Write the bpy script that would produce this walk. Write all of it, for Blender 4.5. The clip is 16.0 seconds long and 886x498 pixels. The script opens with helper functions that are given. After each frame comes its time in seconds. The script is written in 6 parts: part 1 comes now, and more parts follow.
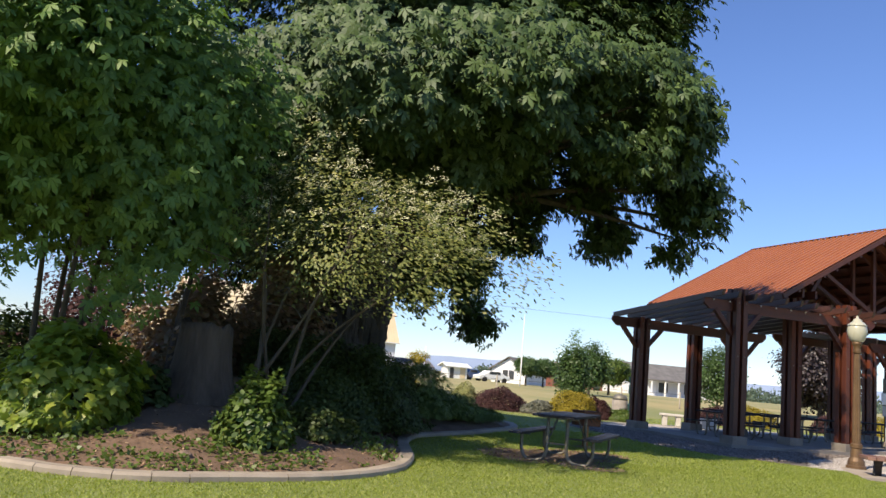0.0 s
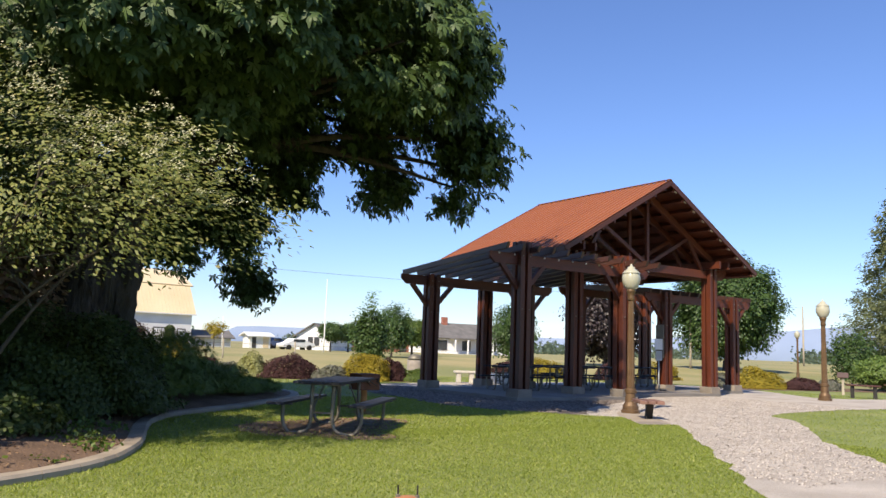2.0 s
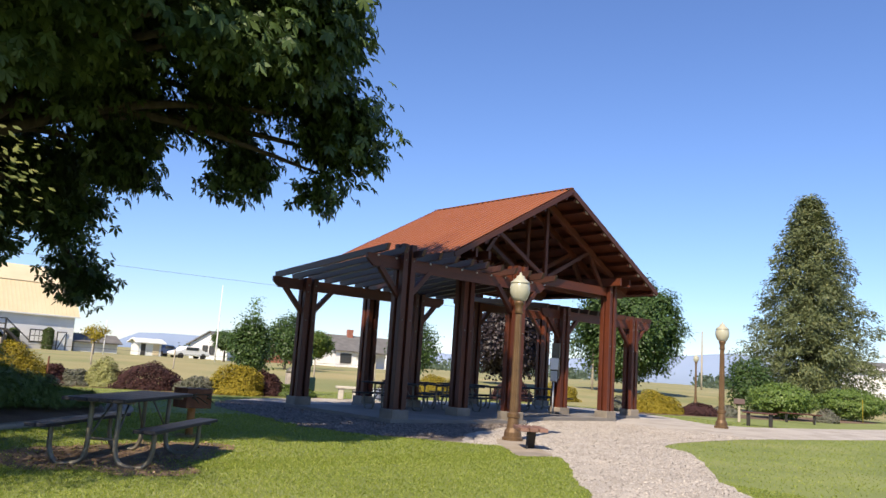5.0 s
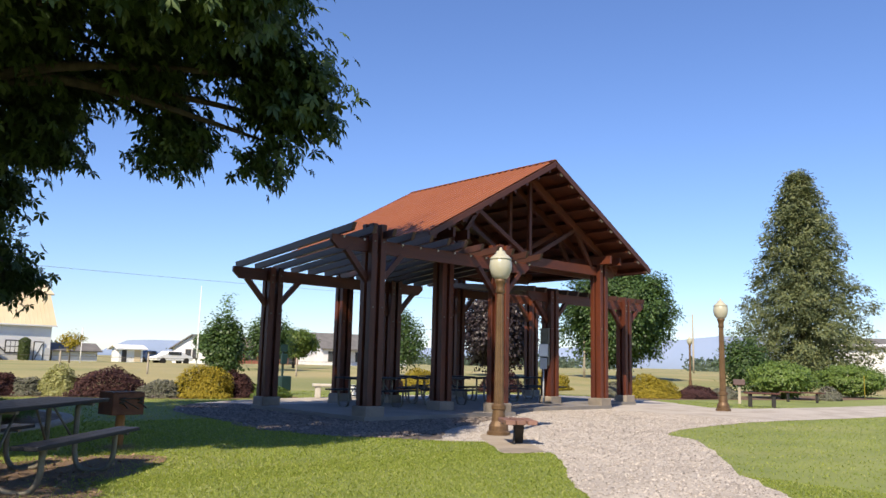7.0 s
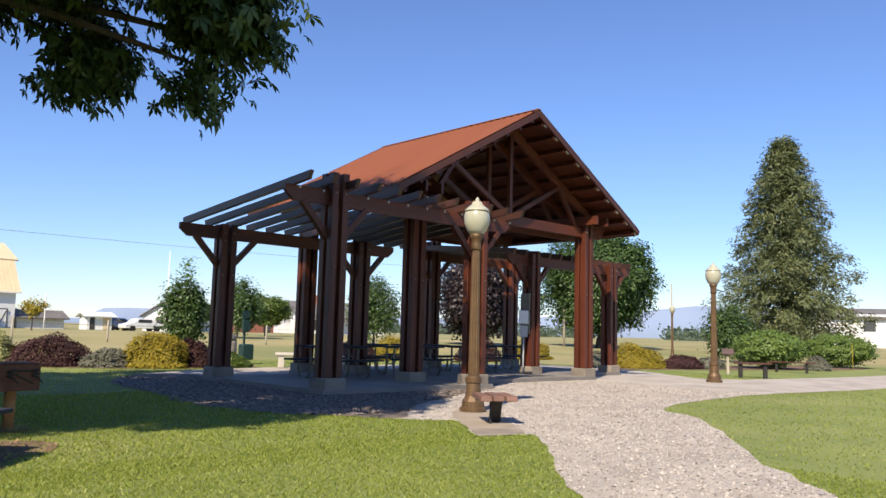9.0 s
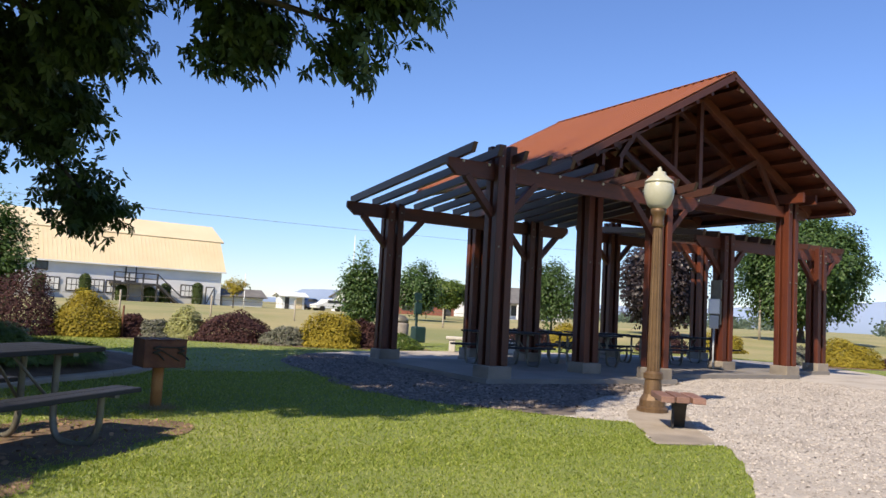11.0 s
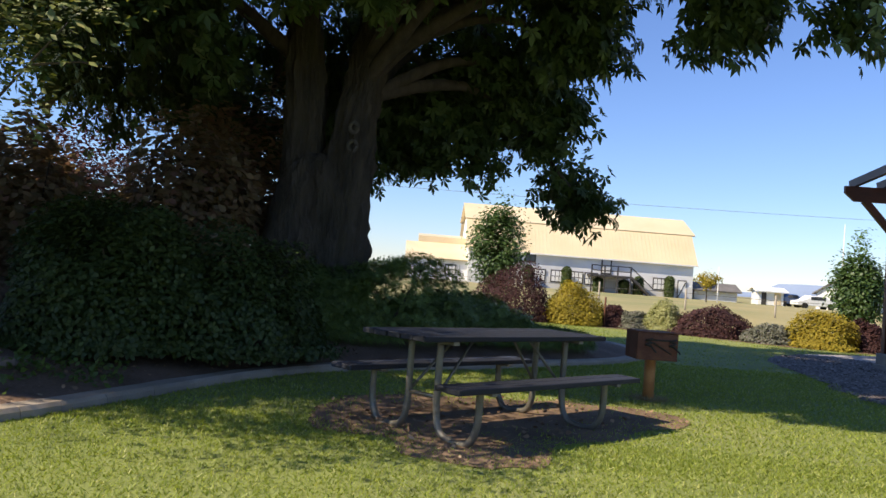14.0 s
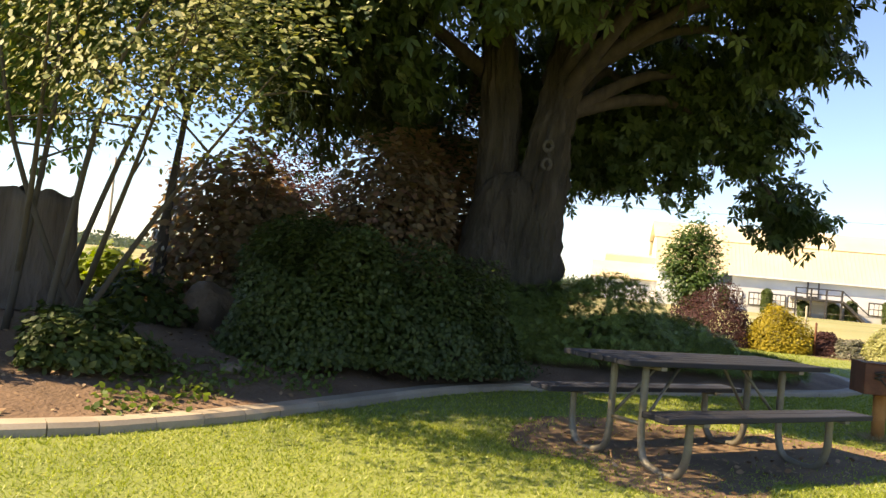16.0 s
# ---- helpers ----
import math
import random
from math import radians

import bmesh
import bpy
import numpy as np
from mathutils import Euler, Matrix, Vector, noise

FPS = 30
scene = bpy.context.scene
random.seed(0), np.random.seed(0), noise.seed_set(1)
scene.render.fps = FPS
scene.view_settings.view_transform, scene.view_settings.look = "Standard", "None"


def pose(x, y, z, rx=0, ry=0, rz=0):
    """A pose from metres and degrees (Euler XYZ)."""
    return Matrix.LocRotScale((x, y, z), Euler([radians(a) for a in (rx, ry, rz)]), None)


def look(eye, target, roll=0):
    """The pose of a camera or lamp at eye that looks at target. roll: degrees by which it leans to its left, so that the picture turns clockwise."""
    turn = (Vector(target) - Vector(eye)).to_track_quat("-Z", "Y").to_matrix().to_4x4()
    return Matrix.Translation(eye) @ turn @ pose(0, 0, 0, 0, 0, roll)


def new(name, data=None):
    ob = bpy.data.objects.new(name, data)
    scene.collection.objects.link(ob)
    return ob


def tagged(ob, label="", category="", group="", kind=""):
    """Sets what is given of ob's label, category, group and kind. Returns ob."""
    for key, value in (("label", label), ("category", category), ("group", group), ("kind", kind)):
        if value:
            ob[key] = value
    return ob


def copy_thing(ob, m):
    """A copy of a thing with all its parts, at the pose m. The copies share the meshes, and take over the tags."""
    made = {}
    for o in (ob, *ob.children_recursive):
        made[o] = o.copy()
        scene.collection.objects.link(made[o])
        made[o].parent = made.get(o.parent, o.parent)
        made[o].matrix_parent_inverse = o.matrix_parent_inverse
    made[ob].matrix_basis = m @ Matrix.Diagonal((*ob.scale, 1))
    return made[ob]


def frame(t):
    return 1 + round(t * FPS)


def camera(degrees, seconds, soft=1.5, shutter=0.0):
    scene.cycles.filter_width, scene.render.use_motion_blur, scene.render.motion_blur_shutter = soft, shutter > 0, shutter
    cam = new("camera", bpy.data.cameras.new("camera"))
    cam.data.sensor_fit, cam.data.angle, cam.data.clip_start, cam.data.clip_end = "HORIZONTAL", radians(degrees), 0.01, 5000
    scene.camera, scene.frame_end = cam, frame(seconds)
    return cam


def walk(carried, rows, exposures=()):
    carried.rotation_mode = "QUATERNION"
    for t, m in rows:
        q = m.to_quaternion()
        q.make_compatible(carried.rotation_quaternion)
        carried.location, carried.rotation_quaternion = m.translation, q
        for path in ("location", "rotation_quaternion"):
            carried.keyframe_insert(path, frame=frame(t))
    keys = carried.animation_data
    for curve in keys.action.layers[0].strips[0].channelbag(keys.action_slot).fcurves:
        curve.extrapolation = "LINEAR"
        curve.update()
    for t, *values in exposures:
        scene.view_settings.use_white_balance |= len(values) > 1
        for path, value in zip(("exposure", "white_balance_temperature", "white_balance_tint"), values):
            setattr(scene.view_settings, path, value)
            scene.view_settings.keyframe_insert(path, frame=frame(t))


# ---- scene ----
cam = camera(59.43, 16.0, soft=1.5)
PATH = [
    (0, (-1.851, 1.102, 1.386), (-1.159, 2.953, 1.695), 5.3),
    (0.5, (-1.572, 1.382, 1.393), (-0.798, 3.202, 1.692), 4.9),
    (1, (-1.251, 1.565, 1.401), (-0.452, 3.375, 1.694), 5.4),
    (1.5, (-0.841, 1.849, 1.36), (0.147, 3.572, 1.598), 4.1),
    (2, (-0.42, 2.131, 1.38), (0.711, 3.76, 1.634), 2.1),
    (2.5, (-0.069, 2.298, 1.423), (1.141, 3.855, 1.756), 4.1),
    (3, (0.301, 2.526, 1.432), (1.558, 4.051, 1.741), 3.5),
    (3.5, (0.712, 2.781, 1.436), (1.923, 4.342, 1.748), 4.0),
    (4, (1.095, 2.998, 1.439), (2.369, 4.506, 1.761), 4.4),
    (6.5, (2.878, 4.26, 1.36), (4.192, 5.741, 1.648), 3.1),
    (7, (3.278, 4.6, 1.331), (4.601, 6.072, 1.622), 1.4),
    (7.5, (3.629, 4.892, 1.311), (4.965, 6.366, 1.518), 2.1),
    (8, (3.991, 5.239, 1.302), (5.378, 6.666, 1.499), 1.7),
    (10.5, (5.654, 6.678, 1.298), (6.836, 8.276, 1.521), 1.9),
    (11, (5.745, 6.787, 1.301), (6.747, 8.51, 1.46), 3.1),
    (11.5, (5.757, 6.912, 1.288), (6.551, 8.746, 1.387), 2.5),
    (12, (5.717, 6.986, 1.289), (6.301, 8.897, 1.377), 3.1),
    (12.5, (5.662, 6.994, 1.291), (6.051, 8.954, 1.371), 3.1),
    (13, (5.609, 6.994, 1.292), (5.783, 8.985, 1.366), 3.5),
    (13.5, (5.584, 6.972, 1.296), (5.582, 8.97, 1.383), 3.6),
    (14, (5.553, 6.977, 1.292), (5.434, 8.972, 1.355), 4.4),
    (14.5, (5.507, 7.003, 1.296), (5.301, 8.991, 1.355), 4.9),
    (15, (5.468, 7.027, 1.301), (5.16, 9.001, 1.369), 4.5),
    (15.5, (5.424, 7.015, 1.297), (4.987, 8.965, 1.374), 5.1),
    (16, (5.405, 7.008, 1.289), (4.821, 8.919, 1.358), 5.4),
]
EXPOSURES = [(0, 0.58, 6900, 12), (8, 0.57, 6950, 12), (11, 0.54, 6850, 12), (13.5, 0.56, 6950, 13), (14.5, 0.74, 7250, 13), (15.3, 1.05, 8400, 13), (16, 1.48, 9600, 13)]
walk(cam, [(t, look(eye, target, roll)) for t, eye, target, roll in PATH], EXPOSURES)

# ---- light ----
SUN_DIR = Vector((-0.65, -0.325, 0.685)).normalized()
world = bpy.data.worlds.new("sky")
world.use_nodes = True
scene.world = world
_bg = world.node_tree.nodes["Background"]
_sky = world.node_tree.nodes.new("ShaderNodeTexSky")
_sky.sky_type, _sky.sun_disc = "NISHITA", False
_sky.sun_elevation = math.asin(SUN_DIR.z)
_sky.sun_rotation = math.atan2(SUN_DIR.x, SUN_DIR.y)
_sky.air_density, _sky.dust_density, _sky.ozone_density = 1.15, 0.0, 5.0
_tone = world.node_tree.nodes.new("ShaderNodeMix")
_tone.data_type, _tone.blend_type = "RGBA", "MULTIPLY"
_tone.inputs[0].default_value, _tone.inputs[7].default_value = 1.0, (0.835, 0.955, 1.28, 1)
world.node_tree.links.new(_sky.outputs[0], _tone.inputs[6])
world.node_tree.links.new(_tone.outputs[2], _bg.inputs[0])
_bg.inputs[1].default_value = 0.094
sun = new("sun", bpy.data.lights.new("sun", "SUN"))
sun.data.energy, sun.data.angle, sun.data.color = 5.0, radians(0.53), (1.0, 0.91, 0.76)
sun.matrix_world = look((0, 0, 30), Vector((0, 0, 30)) - SUN_DIR)
rng = np.random.default_rng(7)

# ---- materials ----


def shade(name, c1, c2, scale=4.0, rough=0.8, bump=0.3, fine=60.0, metal=0.0, stretch=(1, 1, 1), depth=0.01, rand=0.0, island=0.0, third=None, coords="Object"):
    """Two colours mixed by noise at two scales, with fine relief."""
    m = bpy.data.materials.new(name)
    m.use_nodes = True
    t = m.node_tree
    n, ln = t.nodes, t.links
    p = n["Principled BSDF"]
    co = n.new("ShaderNodeTexCoord")
    mp = n.new("ShaderNodeMapping")
    mp.inputs["Scale"].default_value = stretch
    ln.new(co.outputs[coords], mp.inputs[0])
    big = n.new("ShaderNodeTexNoise")
    big.inputs["Scale"].default_value, big.inputs["Detail"].default_value = scale, 4
    ln.new(mp.outputs[0], big.inputs[0])
    small = n.new("ShaderNodeTexNoise")
    small.inputs["Scale"].default_value, small.inputs["Detail"].default_value = fine, 6
    ln.new(mp.outputs[0], small.inputs[0])
    add = n.new("ShaderNodeMath")
    add.operation = "MULTIPLY_ADD"
    ln.new(small.outputs[0], add.inputs[0])
    add.inputs[1].default_value = 0.5
    ln.new(big.outputs[0], add.inputs[2])
    ramp = n.new("ShaderNodeMapRange")
    ramp.inputs[1].default_value, ramp.inputs[2].default_value = 0.52, 0.98
    ln.new(add.outputs[0], ramp.inputs[0])
    mix = n.new("ShaderNodeMix")
    mix.data_type = "RGBA"
    mix.inputs[6].default_value, mix.inputs[7].default_value = (*c1, 1), (*c2, 1)
    ln.new(ramp.outputs[0], mix.inputs[0])
    out = mix.outputs[2]
    if third:
        spot = n.new("ShaderNodeTexNoise")
        spot.inputs["Scale"].default_value, spot.inputs["Detail"].default_value = scale * 0.35, 3
        ln.new(mp.outputs[0], spot.inputs[0])
        r3 = n.new("ShaderNodeMapRange")
        r3.inputs[1].default_value, r3.inputs[2].default_value = 0.52, 0.68
        ln.new(spot.outputs[0], r3.inputs[0])
        m3 = n.new("ShaderNodeMix")
        m3.data_type = "RGBA"
        ln.new(r3.outputs[0], m3.inputs[0])
        ln.new(out, m3.inputs[6])
        m3.inputs[7].default_value = (*third, 1)
        out = m3.outputs[2]
    if rand or island:
        src = n.new("ShaderNodeObjectInfo").outputs["Random"] if rand else n.new("ShaderNodeNewGeometry").outputs["Random Per Island"]
        hs = n.new("ShaderNodeHueSaturation")
        mr = n.new("ShaderNodeMapRange")
        k = rand or island
        mr.inputs[3].default_value, mr.inputs[4].default_value = 1 - k, 1 + k
        ln.new(src, mr.inputs[0])
        ln.new(mr.outputs[0], hs.inputs["Value"])
        ln.new(out, hs.inputs["Color"])
        out = hs.outputs[0]
    ln.new(out, p.inputs["Base Color"])
    p.inputs["Roughness"].default_value, p.inputs["Metallic"].default_value = rough, metal
    if bump:
        b = n.new("ShaderNodeBump")
        b.inputs["Strength"].default_value, b.inputs["Distance"].default_value = bump, depth
        ln.new(add.outputs[0], b.inputs["Height"])
        ln.new(b.outputs[0], p.inputs["Normal"])
    return m


def leafy(name, c1, c2, rough=0.5, through_light=0.35, c3=None):
    """Leaves: each island its own tone, some light passing through."""
    m = bpy.data.materials.new(name)
    m.use_nodes = True
    t = m.node_tree
    n, ln = t.nodes, t.links
    p = n["Principled BSDF"]
    geo = n.new("ShaderNodeNewGeometry")
    ramp = n.new("ShaderNodeValToRGB")
    e = ramp.color_ramp.elements
    e[0].color, e[1].color = (*c1, 1), (*c2, 1)
    if c3:
        x = e.new(0.86)
        x.color = (*c2, 1)
        e[2].color = (*c3, 1)
    ln.new(geo.outputs["Random Per Island"], ramp.inputs[0])
    ln.new(ramp.outputs[0], p.inputs["Base Color"])
    p.inputs["Roughness"].default_value = rough
    tr = n.new("ShaderNodeBsdfTranslucent")
    hs = n.new("ShaderNodeHueSaturation")
    hs.inputs["Saturation"].default_value, hs.inputs["Value"].default_value = 1.1, 1.3
    ln.new(ramp.outputs[0], hs.inputs["Color"])
    ln.new(hs.outputs[0], tr.inputs[0])
    mx = n.new("ShaderNodeMixShader")
    mx.inputs[0].default_value = through_light
    ln.new(p.outputs[0], mx.inputs[1])
    ln.new(tr.outputs[0], mx.inputs[2])
    ln.new(mx.outputs[0], n["Material Output"].inputs[0])
    return m


CEDAR = shade("stained_cedar", (0.0539, 0.0116, 0.0047), (0.1204, 0.0273, 0.0085), 3, 0.5, 0.25, 40, stretch=(1, 1, 0.12), rand=0.18)
CEDAR_H = shade("stained_cedar_beam", (0.0539, 0.0116, 0.0047), (0.1172, 0.0267, 0.0085), 3, 0.52, 0.25, 40, stretch=(0.15, 1, 1), rand=0.15)
JOIST = shade("weathered_joist", (0.0413, 0.0185, 0.0153), (0.0729, 0.0308, 0.0223), 3, 0.42, 0.25, 40, stretch=(1, 0.15, 1), rand=0.2)
ROOF = shade("terracotta_metal", (0.2560, 0.0864, 0.0346), (0.2880, 0.0992, 0.0403), 1.2, 0.42, 0.05, 30, third=(0.2368, 0.0768, 0.0317))
PALE_METAL = shade("pale_bracket_metal", (0.5, 0.46, 0.4), (0.62, 0.58, 0.5), 6, 0.45, 0.05, 40)
FASCIA = shade("fascia_brown", (0.0614, 0.0192, 0.0108), (0.0845, 0.0250, 0.0126), 3, 0.5, 0.1, 30)
CONCRETE = shade("concrete", (0.1958, 0.1654, 0.1285), (0.2829, 0.2403, 0.1904), 2.5, 0.9, 0.35, 70, third=(0.1360, 0.1189, 0.1000), rand=0.06)
KERB_CONCRETE = shade("kerb_concrete", (0.2579, 0.2122, 0.1604), (0.3485, 0.2917, 0.2264), 2.5, 0.9, 0.4, 60, third=(0.2021, 0.169, 0.1321), rand=0.08)
SLAB = shade("slab_concrete", (0.1728, 0.1568, 0.1373), (0.2304, 0.2072, 0.1795), 1.2, 0.85, 0.2, 60, third=(0.1498, 0.1372, 0.1214))
STEEL = shade("galvanised_steel", (0.1496, 0.136, 0.1054), (0.2176, 0.1972, 0.1564), 6, 0.55, 0.1, 50, metal=0.5)
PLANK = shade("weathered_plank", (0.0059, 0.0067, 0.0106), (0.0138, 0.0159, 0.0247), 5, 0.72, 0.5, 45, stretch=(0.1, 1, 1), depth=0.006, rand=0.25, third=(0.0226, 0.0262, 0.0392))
RUST = shade("rusty_steel", (0.0918, 0.0324, 0.0162), (0.1620, 0.0648, 0.0324), 7, 0.75, 0.3, 50, metal=0.2, third=(0.1188, 0.0486, 0.0270))
RUST_POST = shade("orange_rust", (0.336, 0.136, 0.04), (0.44, 0.208, 0.064), 7, 0.85, 0.3, 50)
BLACK = shade("black_iron", (0.02, 0.018, 0.016), (0.04, 0.035, 0.03), 8, 0.5, 0.1, 60, metal=0.4)
BRONZE = shade("bronze_paint", (0.0975, 0.0562, 0.0263), (0.165, 0.0975, 0.045), 5, 0.5, 0.2, 40, metal=0.35)
GLOBE = shade("frosted_globe", (0.372, 0.36, 0.264), (0.432, 0.42, 0.33), 4, 0.3, 0.02, 30)
GLOBE_AMBER = shade("amber_globe", (0.42, 0.252, 0.056), (0.49, 0.315, 0.084), 4, 0.3, 0.02, 30)
SEAT_WOOD = shade("reddish_slat", (0.15, 0.075, 0.0562), (0.24, 0.135, 0.0975), 5, 0.55, 0.4, 45, stretch=(0.15, 1, 1), depth=0.006, rand=0.2)
BARK = shade("bark", (0.0429, 0.0333, 0.023), (0.0901, 0.0725, 0.0532), 6, 0.95, 1.0, 25, stretch=(1, 1, 0.22), depth=0.1, third=(0.0558, 0.049, 0.032))
BARK_DARK = shade("dark_bark", (0.045, 0.035, 0.028), (0.09, 0.07, 0.055), 8, 0.95, 0.8, 30, stretch=(1, 1, 0.3), depth=0.02)
BARK_PALE = shade("pale_stem", (0.0501, 0.0388, 0.025), (0.0801, 0.0651, 0.045), 8, 0.9, 0.5, 30, stretch=(1, 1, 0.3), depth=0.01)
SCAR = shade("healed_scar", (0.0825, 0.0715, 0.055), (0.1265, 0.11, 0.088), 8, 0.9, 0.5, 30)
STUMP = shade("stump_wood", (0.0575, 0.0405, 0.027), (0.1216, 0.0911, 0.0641), 4, 0.95, 1.0, 22, stretch=(1, 1, 0.15), depth=0.06)
ROCK = shade("boulder_stone", (0.1472, 0.1024, 0.0728), (0.2355, 0.1664, 0.1176), 3, 0.95, 0.8, 20, depth=0.05, third=(0.1178, 0.0896, 0.0672))
MAPLE = leafy("maple_leaf", (0.0333, 0.0638, 0.0147), (0.0666, 0.1102, 0.0235), 0.6, 0.12, (0.0889, 0.1335, 0.0314))
FIELD_GREEN = leafy("field_tree_leaf", (0.0392, 0.0788, 0.0213), (0.0783, 0.136, 0.0341), 0.5, 0.35, (0.1044, 0.1647, 0.0455))
STRAW = leafy("dead_straw", (0.24, 0.18, 0.088), (0.368, 0.297, 0.165), 0.8, 0.1, (0.32, 0.216, 0.099))
MAPLE_YOUNG = leafy("young_maple_leaf", (0.0801, 0.155, 0.0312), (0.1651, 0.2629, 0.052), 0.58, 0.4, (0.1401, 0.2253, 0.052))
ELDER = leafy("elder_leaf", (0.0988, 0.1258, 0.0275), (0.1975, 0.2098, 0.0482), 0.6, 0.3, (0.2873, 0.26, 0.0825))
FLOWER = leafy("cream_flower", (0.42, 0.42, 0.24), (0.6, 0.58, 0.38), 0.7, 0.3)
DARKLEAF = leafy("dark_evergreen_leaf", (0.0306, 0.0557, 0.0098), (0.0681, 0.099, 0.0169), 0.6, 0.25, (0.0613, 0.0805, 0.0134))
JUNIPER = leafy("juniper_needle", (0.0721, 0.1229, 0.0287), (0.1572, 0.2211, 0.0451), 0.6, 0.2, (0.131, 0.1844, 0.0491))
BRIGHT = leafy("bright_shrub_leaf", (0.0634, 0.1088, 0.0192), (0.1267, 0.1856, 0.0352), 0.45, 0.4, (0.169, 0.192, 0.0384))
YELLOWISH = leafy("yellow_green_leaf", (0.128, 0.192, 0.02), (0.24, 0.304, 0.04), 0.45, 0.4, (0.288, 0.304, 0.04))
GOLD = leafy("golden_shrub_leaf", (0.228, 0.174, 0.012), (0.348, 0.276, 0.024), 0.75, 0.3, (0.18, 0.168, 0.018))
DOME = leafy("dome_shrub_leaf", (0.085, 0.145, 0.026), (0.16, 0.235, 0.046), 0.5, 0.3, (0.2, 0.265, 0.062))
CREAM = leafy("variegated_leaf", (0.272, 0.288, 0.096), (0.44, 0.432, 0.208), 0.55, 0.35)
PURPLE = leafy("purple_barberry_leaf", (0.0352, 0.0128, 0.0141), (0.0736, 0.0269, 0.0243), 0.8, 0.25, (0.096, 0.0384, 0.0288))
RED_SHRUB = leafy("reddish_shrub_leaf", (0.16, 0.122, 0.058), (0.275, 0.18, 0.096), 0.5, 0.35, (0.255, 0.135, 0.096))
GREYLEAF = leafy("grey_lavender_leaf", (0.105, 0.1125, 0.075), (0.1875, 0.1875, 0.135), 0.7, 0.2, (0.2025, 0.165, 0.165))
PLUM = leafy("dark_plum_leaf", (0.022, 0.016, 0.018), (0.055, 0.038, 0.036), 0.45, 0.2)
SPRUCE = leafy("spruce_needle", (0.066, 0.09, 0.037), (0.14, 0.16, 0.06), 0.6, 0.15, (0.185, 0.187, 0.07))
GRASS = leafy("grass_blade", (0.1668, 0.2232, 0.0359), (0.3224, 0.3682, 0.064), 0.5, 0.45, (0.4667, 0.4576, 0.1664))
LITTER = leafy("leaf_litter", (0.144, 0.0788, 0.0392), (0.306, 0.1969, 0.114), 0.85, 0.05, (0.405, 0.2835, 0.171))
PEBBLE = shade("pebble", (0.288, 0.252, 0.216), (0.4608, 0.4104, 0.36), 8, 0.85, 0.2, 60, island=0.35)
SOIL = shade("bed_soil", (0.0999, 0.0612, 0.0379), (0.1928, 0.1193, 0.0758), 2.2, 1.0, 1.0, 28, depth=0.04, third=(0.1714, 0.107, 0.065))
DIRT = shade("worn_dirt", (0.1263, 0.0802, 0.0468), (0.2182, 0.1411, 0.0815), 2.0, 1.0, 0.9, 26, depth=0.03, third=(0.0746, 0.0486, 0.0286))
GRAVEL = shade("gravel", (0.288, 0.252, 0.2124), (0.4752, 0.4248, 0.3672), 1.1, 0.95, 1.0, 34, depth=0.03, third=(0.4176, 0.3744, 0.324))


def ground_material():
    m = shade("lawn", (0.135, 0.17, 0.04), (0.22, 0.25, 0.065), 0.6, 0.95, 0.8, 38, depth=0.04, third=(0.22, 0.235, 0.08))
    t = m.node_tree
    n, ln = t.nodes, t.links
    p = n["Principled BSDF"]
    src = p.inputs["Base Color"].links[0].from_socket
    co = n.new("ShaderNodeTexCoord")
    sx = n.new("ShaderNodeSeparateXYZ")
    ln.new(co.outputs["Object"], sx.inputs[0])
    wob = n.new("ShaderNodeTexNoise")
    wob.inputs["Scale"].default_value = 0.05
    ln.new(co.outputs["Object"], wob.inputs[0])
    dry = n.new("ShaderNodeTexNoise")
    dry.inputs["Scale"].default_value, dry.inputs["Detail"].default_value = 0.09, 5
    ln.new(co.outputs["Object"], dry.inputs[0])
    a = n.new("ShaderNodeMath")
    a.operation = "MULTIPLY_ADD"
    a.inputs[1].default_value = 22
    ln.new(wob.outputs[0], a.inputs[0])
    slant = n.new("ShaderNodeMath")
    slant.operation = "MULTIPLY_ADD"
    slant.inputs[1].default_value = 0.3
    ln.new(sx.outputs[0], slant.inputs[0])
    ln.new(sx.outputs[1], slant.inputs[2])
    ln.new(slant.outputs[0], a.inputs[2])
    r = n.new("ShaderNodeMapRange")
    r.inputs[1].default_value, r.inputs[2].default_value = 46, 51
    ln.new(a.outputs[0], r.inputs[0])
    field = n.new("ShaderNodeMix")
    field.data_type = "RGBA"
    field.inputs[6].default_value, field.inputs[7].default_value = (0.19, 0.2, 0.07, 1), (0.34, 0.28, 0.13, 1)
    rr = n.new("ShaderNodeMapRange")
    rr.inputs[1].default_value, rr.inputs[2].default_value = 0.35, 0.65
    ln.new(dry.outputs[0], rr.inputs[0])
    ln.new(rr.outputs[0], field.inputs[0])
    mx = n.new("ShaderNodeMix")
    mx.data_type = "RGBA"
    ln.new(r.outputs[0], mx.inputs[0])
    ln.new(src, mx.inputs[6])
    ln.new(field.outputs[2], mx.inputs[7])
    ln.new(mx.outputs[2], p.inputs["Base Color"])
    return m


# Apron rock and stones: the tree's shade is put into both colours.
RIVER_SHADED = shade("shaded_river_rock", (0.0827, 0.0664, 0.0526), (0.1787, 0.1414, 0.1096), 1.4, 0.8, 1.0, 22, depth=0.05, third=(0.1323, 0.1039, 0.0804))
STONE_SHADED = shade("shaded_river_stone", (0.1048, 0.0859, 0.0725), (0.2544, 0.2050, 0.1651), 8, 0.75, 0.2, 40, island=0.45)
LAWN = ground_material()

# ---- building helpers ----


